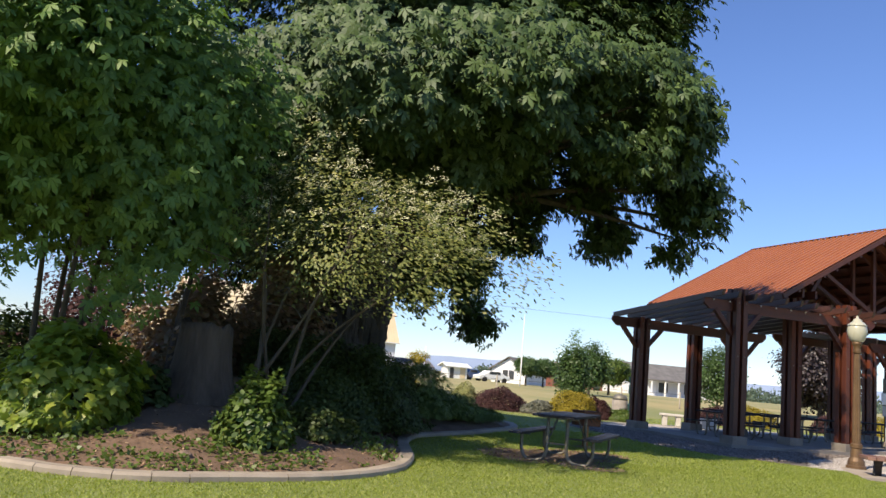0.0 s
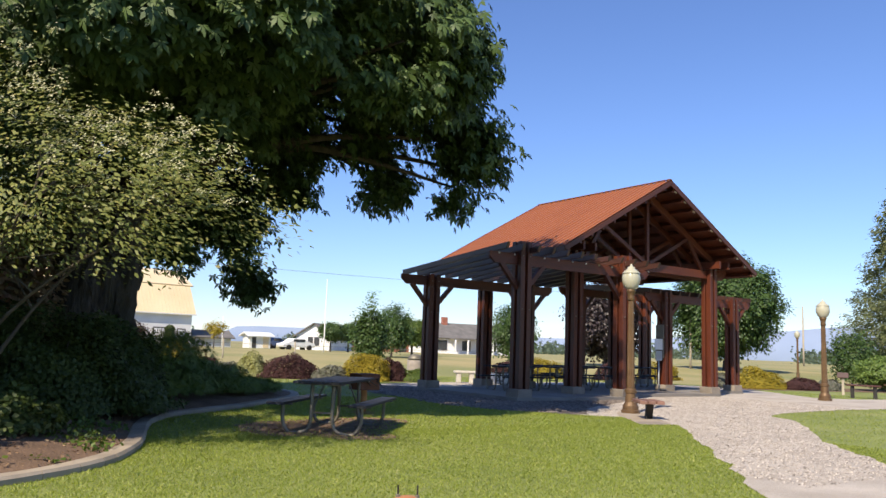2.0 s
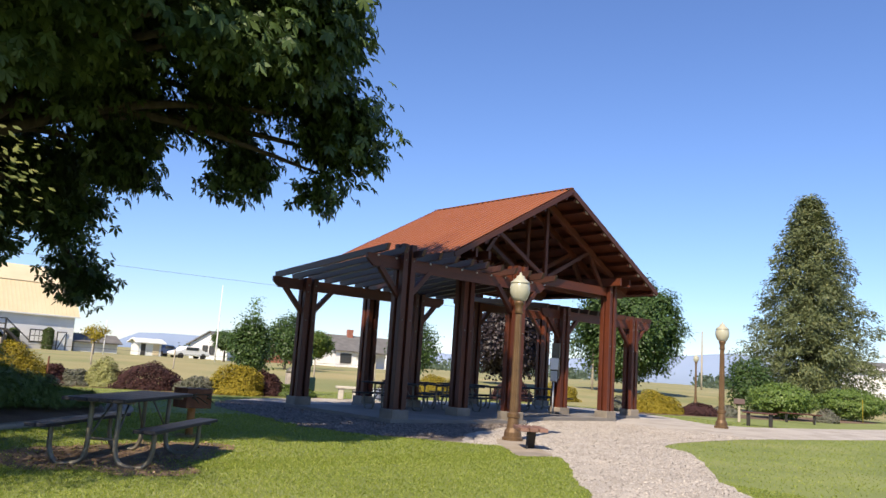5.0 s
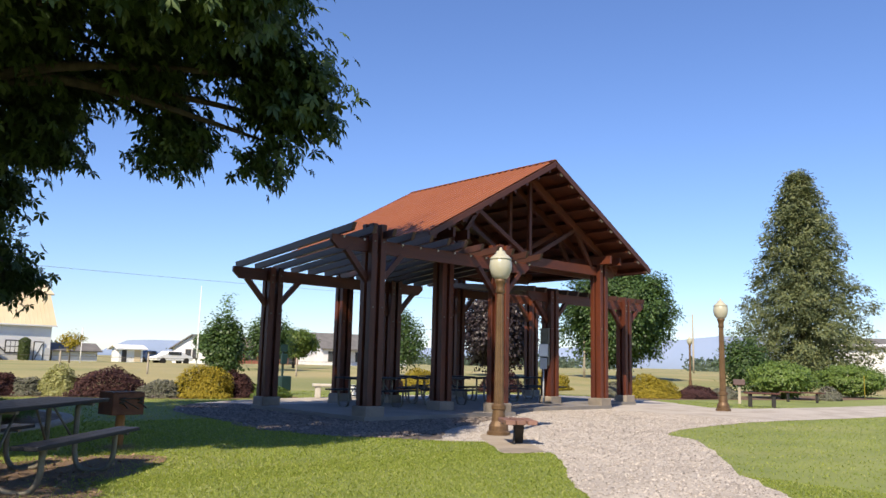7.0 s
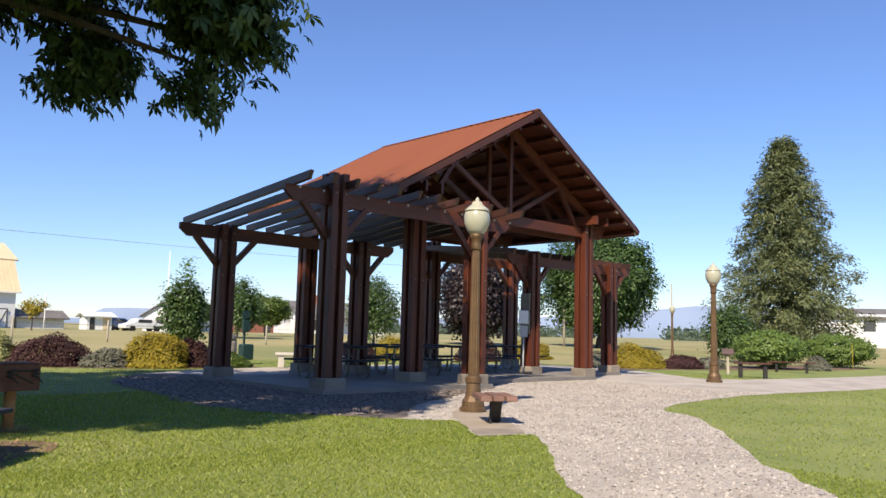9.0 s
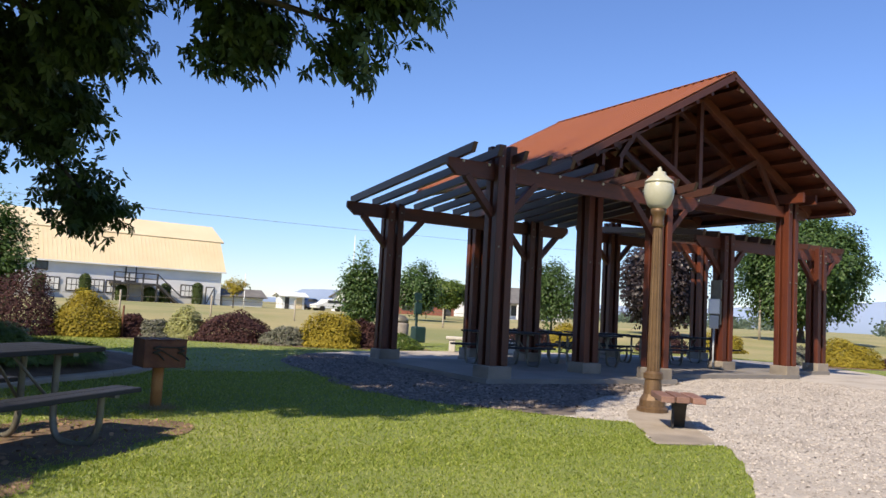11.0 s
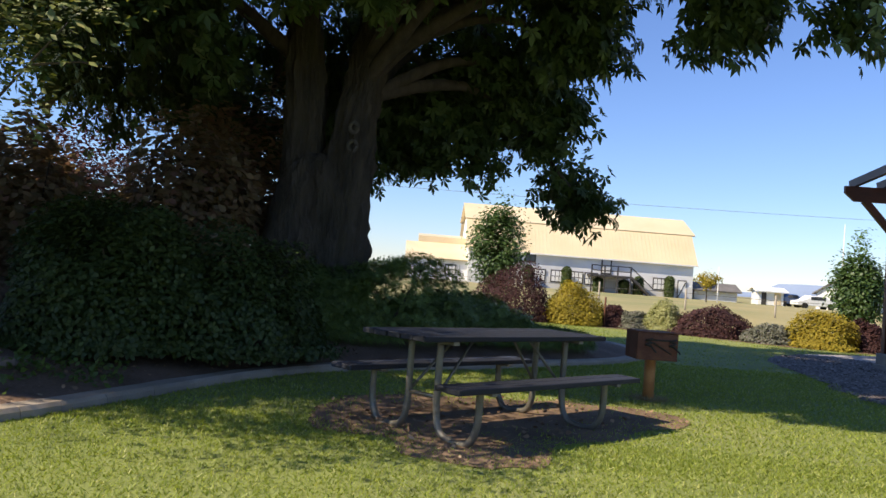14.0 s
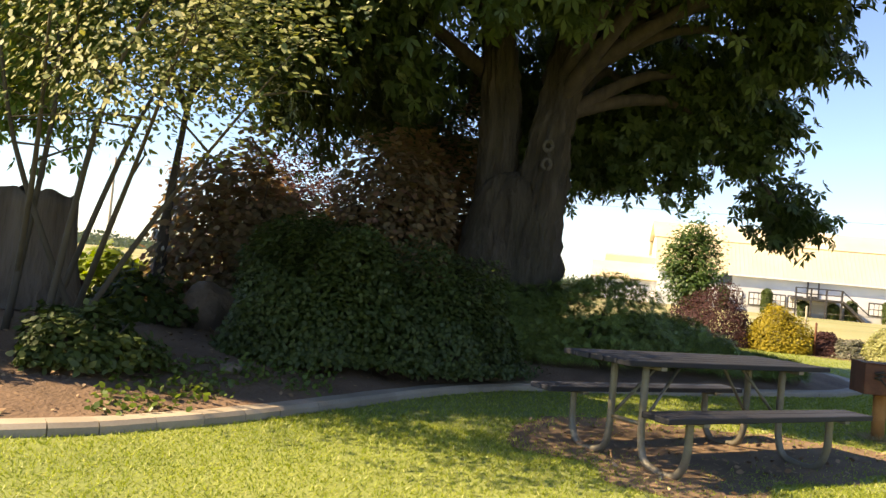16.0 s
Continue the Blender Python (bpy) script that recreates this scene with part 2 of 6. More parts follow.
def link_mesh(name, verts, faces, material, parent=None, label="", smooth=False):
    me = bpy.data.meshes.new(name)
    me.from_pydata([tuple(v) for v in verts], [], faces)
    me.update()
    me.materials.append(material)
    if smooth:
        me.polygons.foreach_set("use_smooth", [True] * len(me.polygons))
    ob = new(name, me)
    if parent:
        ob.parent = parent
    if label:
        ob["label"] = label
    return ob


def part(name, bm, material, parent=None, label="", smooth=False, bevel=0.0):
    """Links a bmesh as one mesh object."""
    if bevel:
        bmesh.ops.bevel(bm, geom=bm.edges[:], offset=bevel, segments=1, affect="EDGES", profile=0.5)
    bmesh.ops.recalc_face_normals(bm, faces=bm.faces[:])
    me = bpy.data.meshes.new(name)
    bm.to_mesh(me)
    bm.free()
    me.materials.append(material)
    if smooth:
        for f in me.polygons:
            f.use_smooth = True
    ob = new(name, me)
    if parent:
        ob.parent = parent
    if label:
        ob["label"] = label
    return ob


def thing(name, label, category, m=None, group="", kind=""):
    ob = new(name)
    ob.empty_display_size = 0.1
    if m is not None:
        ob.matrix_world = m
    return tagged(ob, label, category, group, kind)


def box(bm, c, s, rot=None):
    """A box of size s centred on c."""
    m = Matrix.Translation(c) @ (rot or Matrix()) @ Matrix.Diagonal((*s, 1))
    bmesh.ops.create_cube(bm, size=1, matrix=m)
    return bm


def boxed(name, c, s, material, parent=None, label="", bevel=0.0, rot=None):
    return part(name, box(bmesh.new(), c, s, rot), material, parent, label, bevel=bevel)


def bar(a, b, w, h):
    """A timber from a to b, w wide and h deep."""
    a, b = Vector(a), Vector(b)
    d = (b - a)
    q = d.to_track_quat("X", "Z").to_matrix().to_4x4()
    return box(bmesh.new(), (a + b) / 2, (d.length, w, h), q)


def lathe(bm, profile, seg=16, base=(0, 0, 0), flutes=0, depth=0.0):
    """A turned shape from (radius, height) pairs."""
    rings = []
    for r, z in profile:
        ring = []
        for i in range(seg):
            a = 2 * math.pi * i / seg
            k = r * (1 - (depth if flutes and i % 2 else 0))
            ring.append(bm.verts.new((base[0] + k * math.cos(a), base[1] + k * math.sin(a), base[2] + z)))
        rings.append(ring)
    for r0, r1 in zip(rings, rings[1:]):
        for i in range(seg):
            bm.faces.new((r0[i], r0[(i + 1) % seg], r1[(i + 1) % seg], r1[i]))
    bm.faces.new(rings[0][::-1])
    bm.faces.new(rings[-1])
    return bm


def tube(bm, pts, radii, seg=10, wob=0.0):
    """A tapered tube along points."""
    pts = [Vector(p) for p in pts]
    rings = []
    for i, p in enumerate(pts):
        d = (pts[min(i + 1, len(pts) - 1)] - pts[max(i - 1, 0)]).normalized()
        u = d.cross(Vector((0.31, 0.95, 0.05))).normalized()
        v = d.cross(u)
        ring = []
        for k in range(seg):
            a = 2 * math.pi * k / seg
            r = radii[i] * (1 + wob * noise.noise(Vector((math.cos(a) * 2, math.sin(a) * 2, p.z * 0.7 + p.x))))
            ring.append(bm.verts.new(p + u * (r * math.cos(a)) + v * (r * math.sin(a))))
        rings.append(ring)
    for r0, r1 in zip(rings, rings[1:]):
        for k in range(seg):
            bm.faces.new((r0[k], r0[(k + 1) % seg], r1[(k + 1) % seg], r1[k]))
    bm.faces.new(rings[0][::-1])
    bm.faces.new(rings[-1])
    return bm


def bark_tube(pts, radii, seg=72, seed=0.0):
    """A trunk with vertical furrows and plates cut into its surface."""
    bm = bmesh.new()
    pts = [Vector(p) for p in pts]
    rings = []
    for p, r0 in zip(pts, radii):
        ring = []
        for k in range(seg):
            a = 2 * math.pi * k / seg
            c, s = math.cos(a), math.sin(a)
            lobe = noise.noise(Vector((c * 1.3 + seed, s * 1.3, p.z * 0.35)))
            fine = abs(noise.noise(Vector((c * 7.0 + seed, s * 7.0, p.z * 1.1)))) + 0.6 * abs(noise.noise(Vector((c * 14, s * 14 + seed, p.z * 4.0))))
            r = r0 * (1 + 0.28 * lobe) + 0.2 * fine - 0.08
            ring.append(bm.verts.new((p.x + c * r, p.y + s * r, p.z)))
        rings.append(ring)
    for r0, r1 in zip(rings, rings[1:]):
        for k in range(seg):
            bm.faces.new((r0[k], r0[(k + 1) % seg], r1[(k + 1) % seg], r1[k]))
    bm.faces.new(rings[0][::-1])
    bm.faces.new(rings[-1])
    return bm


def spline(pts, n):
    """Points along a smooth curve through pts."""
    P = np.array(pts, float)
    out = []
    k = len(P)
    for i in range(k - 1):
        p0, p1, p2, p3 = P[max(i - 1, 0)], P[i], P[i + 1], P[min(i + 2, k - 1)]
        for s in range(n):
            t = s / n
            out.append(0.5 * (2 * p1 + (p2 - p0) * t + (2 * p0 - 5 * p1 + 4 * p2 - p3) * t * t + (3 * p1 - p0 - 3 * p2 + p3) * t ** 3))
    out.append(P[-1])
    return np.array(out)


def palmate():
    """A five-lobed leaf lying in x-y, its stalk at the origin and tip at y = 1."""
    tips = [(-0.44, 0.02), (-0.33, 0.24), (-0.62, 0.50), (-0.27, 0.58), (0, 1.0), (0.27, 0.58), (0.62, 0.50), (0.33, 0.24), (0.44, 0.02)]
    v = [(0, 0.05, 0)] + [(x, y, -0.18 * abs(x) - 0.12 * y * y) for x, y in tips]
    return np.array(v, float), [(0, i + 1, i) for i in range(1, len(tips))]


def lobed():
    """A drooping leaf of five long pointed lobes, its stalk at the origin."""
    v, f = [(0, 0, 0)], []
    for a, ln, w in ((-1.75, 0.5, 0.13), (-0.85, 0.82, 0.17), (0.0, 1.0, 0.19), (0.85, 0.82, 0.17), (1.75, 0.5, 0.13)):
        s, c = math.sin(a), math.cos(a)
        k = len(v)
        v += [(s * ln * 0.58 - c * w, c * ln * 0.58 + s * w, -0.12 * ln), (s * ln, c * ln, -0.42 * ln * ln), (s * ln * 0.58 + c * w, c * ln * 0.58 - s * w, -0.12 * ln)]
        f += [(0, k + 2, k + 1, k)]
    return np.array(v, float), f


def oval(width=0.42):
    v = [(0, 0, 0), (-width * 0.8, 0.38, -0.05), (-width * 0.5, 0.75, -0.07), (0, 1, -0.12), (width * 0.5, 0.75, -0.07), (width * 0.8, 0.38, -0.05)]
    return np.array(v, float), [(0, 5, 4, 3), (0, 3, 2, 1)]


def sprig():
    """A flat tuft of five needles."""
    v, f = [], []
    for k, a in enumerate((-0.9, -0.45, 0.0, 0.45, 0.9)):
        x, y = math.sin(a), math.cos(a)
        v += [(-0.05 * y, 0.05 * x, 0), (0.05 * y, -0.05 * x, 0), (x * (1 - 0.2 * abs(a)), y, 0.1 * (k % 2))]
        f.append((3 * k, 3 * k + 1, 3 * k + 2))
    return np.array(v, float), f


def foliage(name, at, normal, tip, size, template, material, parent=None, label=""):
    """One mesh of many leaves: places, leaf normals, tip directions and sizes."""
    tv, tf = template
    at, normal, tip = np.asarray(at, float), np.asarray(normal, float), np.asarray(tip, float)
    n = len(at)
    z = normal / (np.linalg.norm(normal, axis=1, keepdims=True) + 1e-9)
    y = tip - (tip * z).sum(1, keepdims=True) * z
    y /= np.linalg.norm(y, axis=1, keepdims=True) + 1e-9
    x = np.cross(y, z)
    s = np.broadcast_to(np.asarray(size, float).reshape(-1, 1, 1), (n, 1, 1))
    co = at[:, None, :] + s * (tv[None, :, 0:1] * x[:, None, :] + tv[None, :, 1:2] * y[:, None, :] + tv[None, :, 2:3] * z[:, None, :])
    k = len(tv)
    me = bpy.data.meshes.new(name)
    me.vertices.add(n * k)
    me.vertices.foreach_set("co", co.reshape(-1))
    lens = np.array([len(f) for f in tf])
    flat = np.array([i for f in tf for i in f])
    loops = (flat[None, :] + (np.arange(n) * k)[:, None]).reshape(-1)
    me.loops.add(len(loops))
    me.loops.foreach_set("vertex_index", loops.astype(np.int32))
    tot = np.tile(lens, n)
    me.polygons.add(len(tot))
    me.polygons.foreach_set("loop_start", np.concatenate(([0], np.cumsum(tot)[:-1])).astype(np.int32))
    me.update(calc_edges=True)
    me.materials.append(material)
    ob = new(name, me)
    if parent:
        ob.parent = parent
    if label:
        ob["label"] = label
    return ob


def unit(a):
    return a / (np.linalg.norm(a, axis=-1, keepdims=True) + 1e-9)


def clump_leaves(centres, per, spread, out_from, droop=0.5, up=0.5):
    """Leaves round clump centres: places, normals and tip directions."""
    c = np.repeat(np.asarray(centres, float), per, axis=0)
    off = rng.normal(size=c.shape) * np.asarray(spread)
    p = c + off
    out = unit(p - np.asarray(out_from))
    nrm = unit(out * 0.8 + np.array([0, 0, up]) + rng.normal(size=c.shape) * 0.45)
    tp = unit(out + rng.normal(size=c.shape) * 0.5 + np.array([0, 0, -droop]))
    return p, nrm, tp


def height(x, y):
    """The rise of the land: level park, a slight bank up to the road beyond it."""
    t = min(max((y - 33) / 32, 0), 1)
    return 0.55 * t * t * (3 - 2 * t)


KERB = spline([(-6.6, 13.4, 0), (-4.6, 11.6, 0), (-3.05, 10.55, 0), (-2.45, 10.14, 0), (-1.9, 9.93, 0), (-1.36, 9.9, 0), (-0.78, 10.03, 0), (0.2, 10.3, 0), (0.8, 10.62, 0), (1.35, 11.12, 0), (1.65, 11.5, 0), (1.92, 12.02, 0), (2.14, 12.52, 0), (2.32, 13.05, 0), (2.55, 13.85, 0), (2.8, 14.7, 0), (3.15, 15.6, 0), (3.65, 16.4, 0), (4.45, 17.1, 0), (5.5, 17.95, 0), (6.5, 19.0, 0), (7.9, 20.5, 0), (8.6, 22.5, 0), (7.9, 25.0, 0), (5, 27.0, 0), (0.8, 27.6, 0), (-4.6, 25.6, 0), (-8, 20.8, 0), (-8.4, 16, 0), (-6.6, 13.4, 0)], 6)[:-1, :2]


def inside(poly, px, py):
    """Which of many points lie in a polygon."""
    px, py = np.asarray(px, float), np.asarray(py, float)
    res = np.zeros(px.shape, bool)
    n = len(poly)
    for i in range(n):
        x0, y0 = poly[i]
        x1, y1 = poly[(i + 1) % n]
        if y0 == y1:
            continue
        c = ((y0 > py) != (y1 > py)) & (px < (x1 - x0) * (py - y0) / (y1 - y0) + x0)
        res ^= c
    return res


def rim(px, py, poly=KERB):
    """Distance to a polygon's corners, near enough to its edge."""
    px, py = np.asarray(px, float), np.asarray(py, float)
    d = np.full(px.shape, 1e9)
    for x, y in poly:
        d = np.minimum(d, np.hypot(px - x, py - y))
    return d


def mound(x, y):
    d = float(rim(np.array([x]), np.array([y]))[0])
    hump = 0.26 * math.exp(-((x + 0.9) ** 2 + (y - 13.2) ** 2) / 1.6)
    return 0.04 + 0.40 * (1 - math.exp(-d / 1.7)) + hump + 0.03 * noise.noise(Vector((x * 1.3, y * 1.3, 0)))


# ---- ground ----
def build_ground():
    a = np.concatenate((np.linspace(-3000, -200, 8), np.linspace(-120, -30, 7), np.arange(-24, 48, 1.5), np.linspace(50, 130, 12), np.linspace(200, 3000, 8)))
    b = np.concatenate((np.linspace(-3000, -200, 7), np.linspace(-120, -20, 6), np.arange(-14, 70, 1.5), np.linspace(74, 150, 10), np.linspace(220, 3000, 8)))
    v = [(x, y, height(x, y) ) for y in b for x in a]
    w = len(a)
    f = [(j * w + i, j * w + i + 1, (j + 1) * w + i + 1, (j + 1) * w + i) for j in range(len(b) - 1) for i in range(w - 1)]
    tagged(link_mesh("ground", v, f, LAWN, smooth=True), "mown green park lawn turning to dry field", "ground", kind="structure")


build_ground()


def sheet(name, poly, z, material, label, category, step=0.5, bumpy=0.0, kind="structure"):
    """A flat sheet with an uneven rim, filled from its outline."""
    bm = bmesh.new()
    vs = [bm.verts.new((x, y, z)) for x, y in poly]
    bm.faces.new(vs)
    bmesh.ops.triangulate(bm, faces=bm.faces[:])
    ob = part(name, bm, material)
    return tagged(ob, label, category, kind=kind)


def ragged(pts, n, amp, closed=True):
    p = list(pts) + ([pts[0]] if closed else [])
    s = spline([(x, y, 0) for x, y in p], n)[:-1, :2]
    return [(x + amp * noise.noise(Vector((x * 1.7, y * 1.7, 1))), y + amp * noise.noise(Vector((x * 1.7, y * 1.7, 9)))) for x, y in s]


# Gravel: an apron round the pavilion, a path that comes towards the walker and one that leads away.
PATH_EDGE = ragged([(6.2, 6.2), (7.6, 7.5), (8.9, 8.75), (9.6, 9.4), (10.8, 10.6), (11.5, 11.2), (12.3, 12.0), (12.75, 12.6), (12.1, 12.85), (12.5, 13.5), (13.0, 14.25), (12.45, 14.85), (11.85, 15.8), (11.2, 16.9), (11.0, 18.4), (11.35, 20.5), (11.9, 23.8), (13.4, 26.4), (16.6, 28.1), (22.5, 29.2), (29.5, 29.0), (32.5, 25.8), (31.2, 22.2), (29.8, 20.2), (29.2, 18.6), (32.0, 17.6), (40.0, 16.8), (56.0, 15.8), (56.0, 12.4), (40.0, 12.9), (31.7, 13.5), (27.8, 13.9), (23.5, 14.4), (20.0, 14.2), (17.7, 13.6), (16.9, 12.5), (15.0, 11.0), (13.0, 9.6), (11.6, 8.2), (10.9, 7.5), (9.3, 5.8), (8.0, 4.2)], 5, 0.12)
sheet("gravel_path", PATH_EDGE, 0.006, GRAVEL, "pale tan crushed gravel path and pavilion apron", "gravel path")
# Separate darker sheet where the apron lies in shade; the shade is painted.
ROCK_EDGE = ragged([(11.7, 15.9), (12.5, 15.0), (14.2, 16.4), (17.0, 17.9), (19.2, 19.2), (17.6, 20.8), (15.0, 24.5), (13.5, 26.3), (11.7, 24.0), (11.15, 20.6), (10.8, 18.4), (11.0, 16.9)], 6, 0.2)
sheet("shaded_rock_apron", ROCK_EDGE, 0.011, RIVER_SHADED, "river rock before the pavilion posts, darkened for the tree's shade", "river rock")
DIRT_EDGE = ragged([(4.1, 13.6), (4.15, 14.2), (4.5, 14.9), (6.1, 15.4), (6.75, 15.6), (7.5, 15.0), (6.5, 13.4), (5.95, 12.55), (5.55, 12.15), (5.1, 12.6), (4.6, 13.1)], 8, 0.3)
sheet("worn_dirt_patch", DIRT_EDGE, 0.007, DIRT, "bare trodden brown dirt under the picnic table", "dirt")
LAMP_PAD = ragged([(12.05, 12.85), (12.8, 12.75), (13.5, 13.6), (14.5, 14.7), (14.6, 15.3), (14.0, 15.3), (13.1, 14.3)], 4, 0.05)
sheet("lamp_pad", LAMP_PAD, 0.012, KERB_CONCRETE, "pale sandy pad round the lamp base and bench", "pad")


def build_bed():
    """The planted island: a soil mound inside a concrete kerb."""
    c = KERB.mean(0)
    rings, v, f = 9, [], []
    n = len(KERB)
    for k in range(rings):
        s = 1 - k / rings
        for x, y in KERB:
            px, py = c[0] + (x - c[0]) * s, c[1] + (y - c[1]) * s
            v.append((px, py, 0.05 if k == 0 else mound(px, py)))
    v.append((c[0], c[1], mound(*c)))
    for k in range(rings - 1):
        for i in range(n):
            j = (i + 1) % n
            f.append((k * n + i, k * n + j, (k + 1) * n + j, (k + 1) * n + i))
    f += [((rings - 1) * n + i, (rings - 1) * n + (i + 1) % n, len(v) - 1) for i in range(n)]
    tagged(link_mesh("planting_bed", v, f, SOIL, smooth=True), "mounded brown soil of the planted island bed", "soil", kind="structure")
    kerb = thing("kerb", "pale concrete kerb curving round the planted bed", "kerb", kind="structure")
    for i in range(0, n, 4):
        seg = [KERB[(i + k) % n] for k in range(5)]
        bm = bmesh.new()
        prof = [(-0.115, -0.05), (-0.115, 0.062), (-0.095, 0.082), (0.085, 0.085), (0.115, 0.055), (0.115, -0.05)]
        prev = None
        for k, p in enumerate(seg):
            d = (seg[min(k + 1, 4)] - seg[max(k - 1, 0)])
            d = d / np.linalg.norm(d)
            e = p + d * (0.0022 if k == 0 else -0.0022 if k == 4 else 0)
            ring = [bm.verts.new((e[0] + d[1] * u, e[1] - d[0] * u, w + 0.006 * noise.noise(Vector((e[0] * 2, e[1] * 2, u * 9))))) for u, w in prof]
            if prev:
                for q in range(len(prof) - 1):
                    bm.faces.new((prev[q], prev[q + 1], ring[q + 1], ring[q]))
            else:
                bm.faces.new(ring)
            prev = ring
        bm.faces.new(prev[::-1])
        part("kerb_stone", bm, KERB_CONCRETE, kerb)


build_bed()

# ---- pavilion ----
PAV = pose(20.8, 22.5, 0.0)


def cluster_post(name, x, y, top, parent, foot=0.36):
    """Four square timbers bolted round a gap, on a concrete footing."""
    post = boxed(name, (x, y, 0.16), (0.53, 0.53, foot), CONCRETE, parent, "square concrete footing under a timber post", 0.015)
    for i in (-1, 1):
        for j in (-1, 1):
            boxed("timber", (x + 0.128 * i, y + 0.128 * j, (0.34 + top) / 2), (0.155, 0.155, top - 0.34), CEDAR, post, "red-brown stained square timber", 0.008)
    boxed("spacer", (x, y, (0.34 + top - 0.72) / 2), (0.21, 0.21, top - 0.72 - 0.34), CEDAR, post, "red-brown filler timber between the four")
    for z in (top - 0.22, top - 0.42, 2.55):
        for i in (-1, 1):
            bm = bmesh.new()
            bmesh.ops.create_cone(bm, cap_ends=True, segments=8, radius1=0.022, radius2=0.018, depth=0.03, matrix=Matrix.Translation((x + 0.128 * i, y - 0.212, z)) @ Matrix.Rotation(radians(90), 4, "X"))
            part("bolt", bm, STEEL, post, "round steel bolt head")
    return post


def build_wing(pav, s):
    """An open pergola on four posts; s = -1 turns it to the far side."""
    xs, yf, yb = (-6.79, -2.6), -3.567, 0.975
    jt = lambda y: 4.342 - (y + 4.178) * 0.0839
    for y in (yf, yb):
        zt = jt(y) - 0.166
        for x in xs:
            cluster_post("post", s * x, s * y, zt + (0.36 if y == yf else 0.06), pav)
            for d in (-1, 1):
                part("knee_brace", bar((s * (x + d * 0.16), s * y, zt - 0.98), (s * (x + d * 0.8), s * y, zt - 0.28), 0.13, 0.13), CEDAR_H, pav, bevel=0.006)
        for e in (0,):
            bm = bmesh.new()
            yy = y
            prof = [(-8.0, zt), (-8.0, zt - 0.14), (-7.8, zt - 0.31), (-1.63, zt - 0.31), (-1.43, zt - 0.14), (-1.43, zt)]
            a = [bm.verts.new((s * px, s * (yy - 0.048), pz)) for px, pz in prof]
            b = [bm.verts.new((s * px, s * (yy + 0.048), pz)) for px, pz in prof]
            bm.faces.new(a)
            bm.faces.new(b[::-1])
            for i in range(6):
                bm.faces.new((a[i], b[i], b[(i + 1) % 6], a[(i + 1) % 6]))
            part("pergola_beam", bm, CEDAR_H, pav, bevel=0.005)
    for i in range(12):
        x = -7.78 + i * 0.566
        y0, y1 = -4.178, 1.22
        bm = bmesh.new()
        prof = [(y0, jt(y0)), (y0 + 0.08, jt(y0) - 0.17), (y1 - 0.05, jt(y1) - 0.165), (y1, jt(y1))]
        a = [bm.verts.new((s * (x - 0.045), s * py, pz)) for py, pz in prof]
        b = [bm.verts.new((s * (x + 0.045), s * py, pz)) for py, pz in prof]
        bm.faces.new(a)
        bm.faces.new(b[::-1])
        for k in range(4):
            bm.faces.new((a[k], b[k], b[(k + 1) % 4], a[(k + 1) % 4]))
        part("joist", bm, JOIST, pav, "weathered dark brown pergola joist", bevel=0.004)
        bm = bmesh.new()
        bmesh.ops.create_cone(bm, cap_ends=True, segments=8, radius1=0.03, radius2=0.022, depth=0.03, matrix=Matrix.Translation((s * (x + 0.1), s * (yf - 0.06), jt(yf) - 0.2)) @ Matrix.Rotation(radians(90), 4, "X"))
        part("beam_bolt", bm, PALE_METAL, pav, "pale round bolt head on the beam")


RIDGE, EAVE, HALF, LONG = 7.38, 4.63, 4.87, 3.35


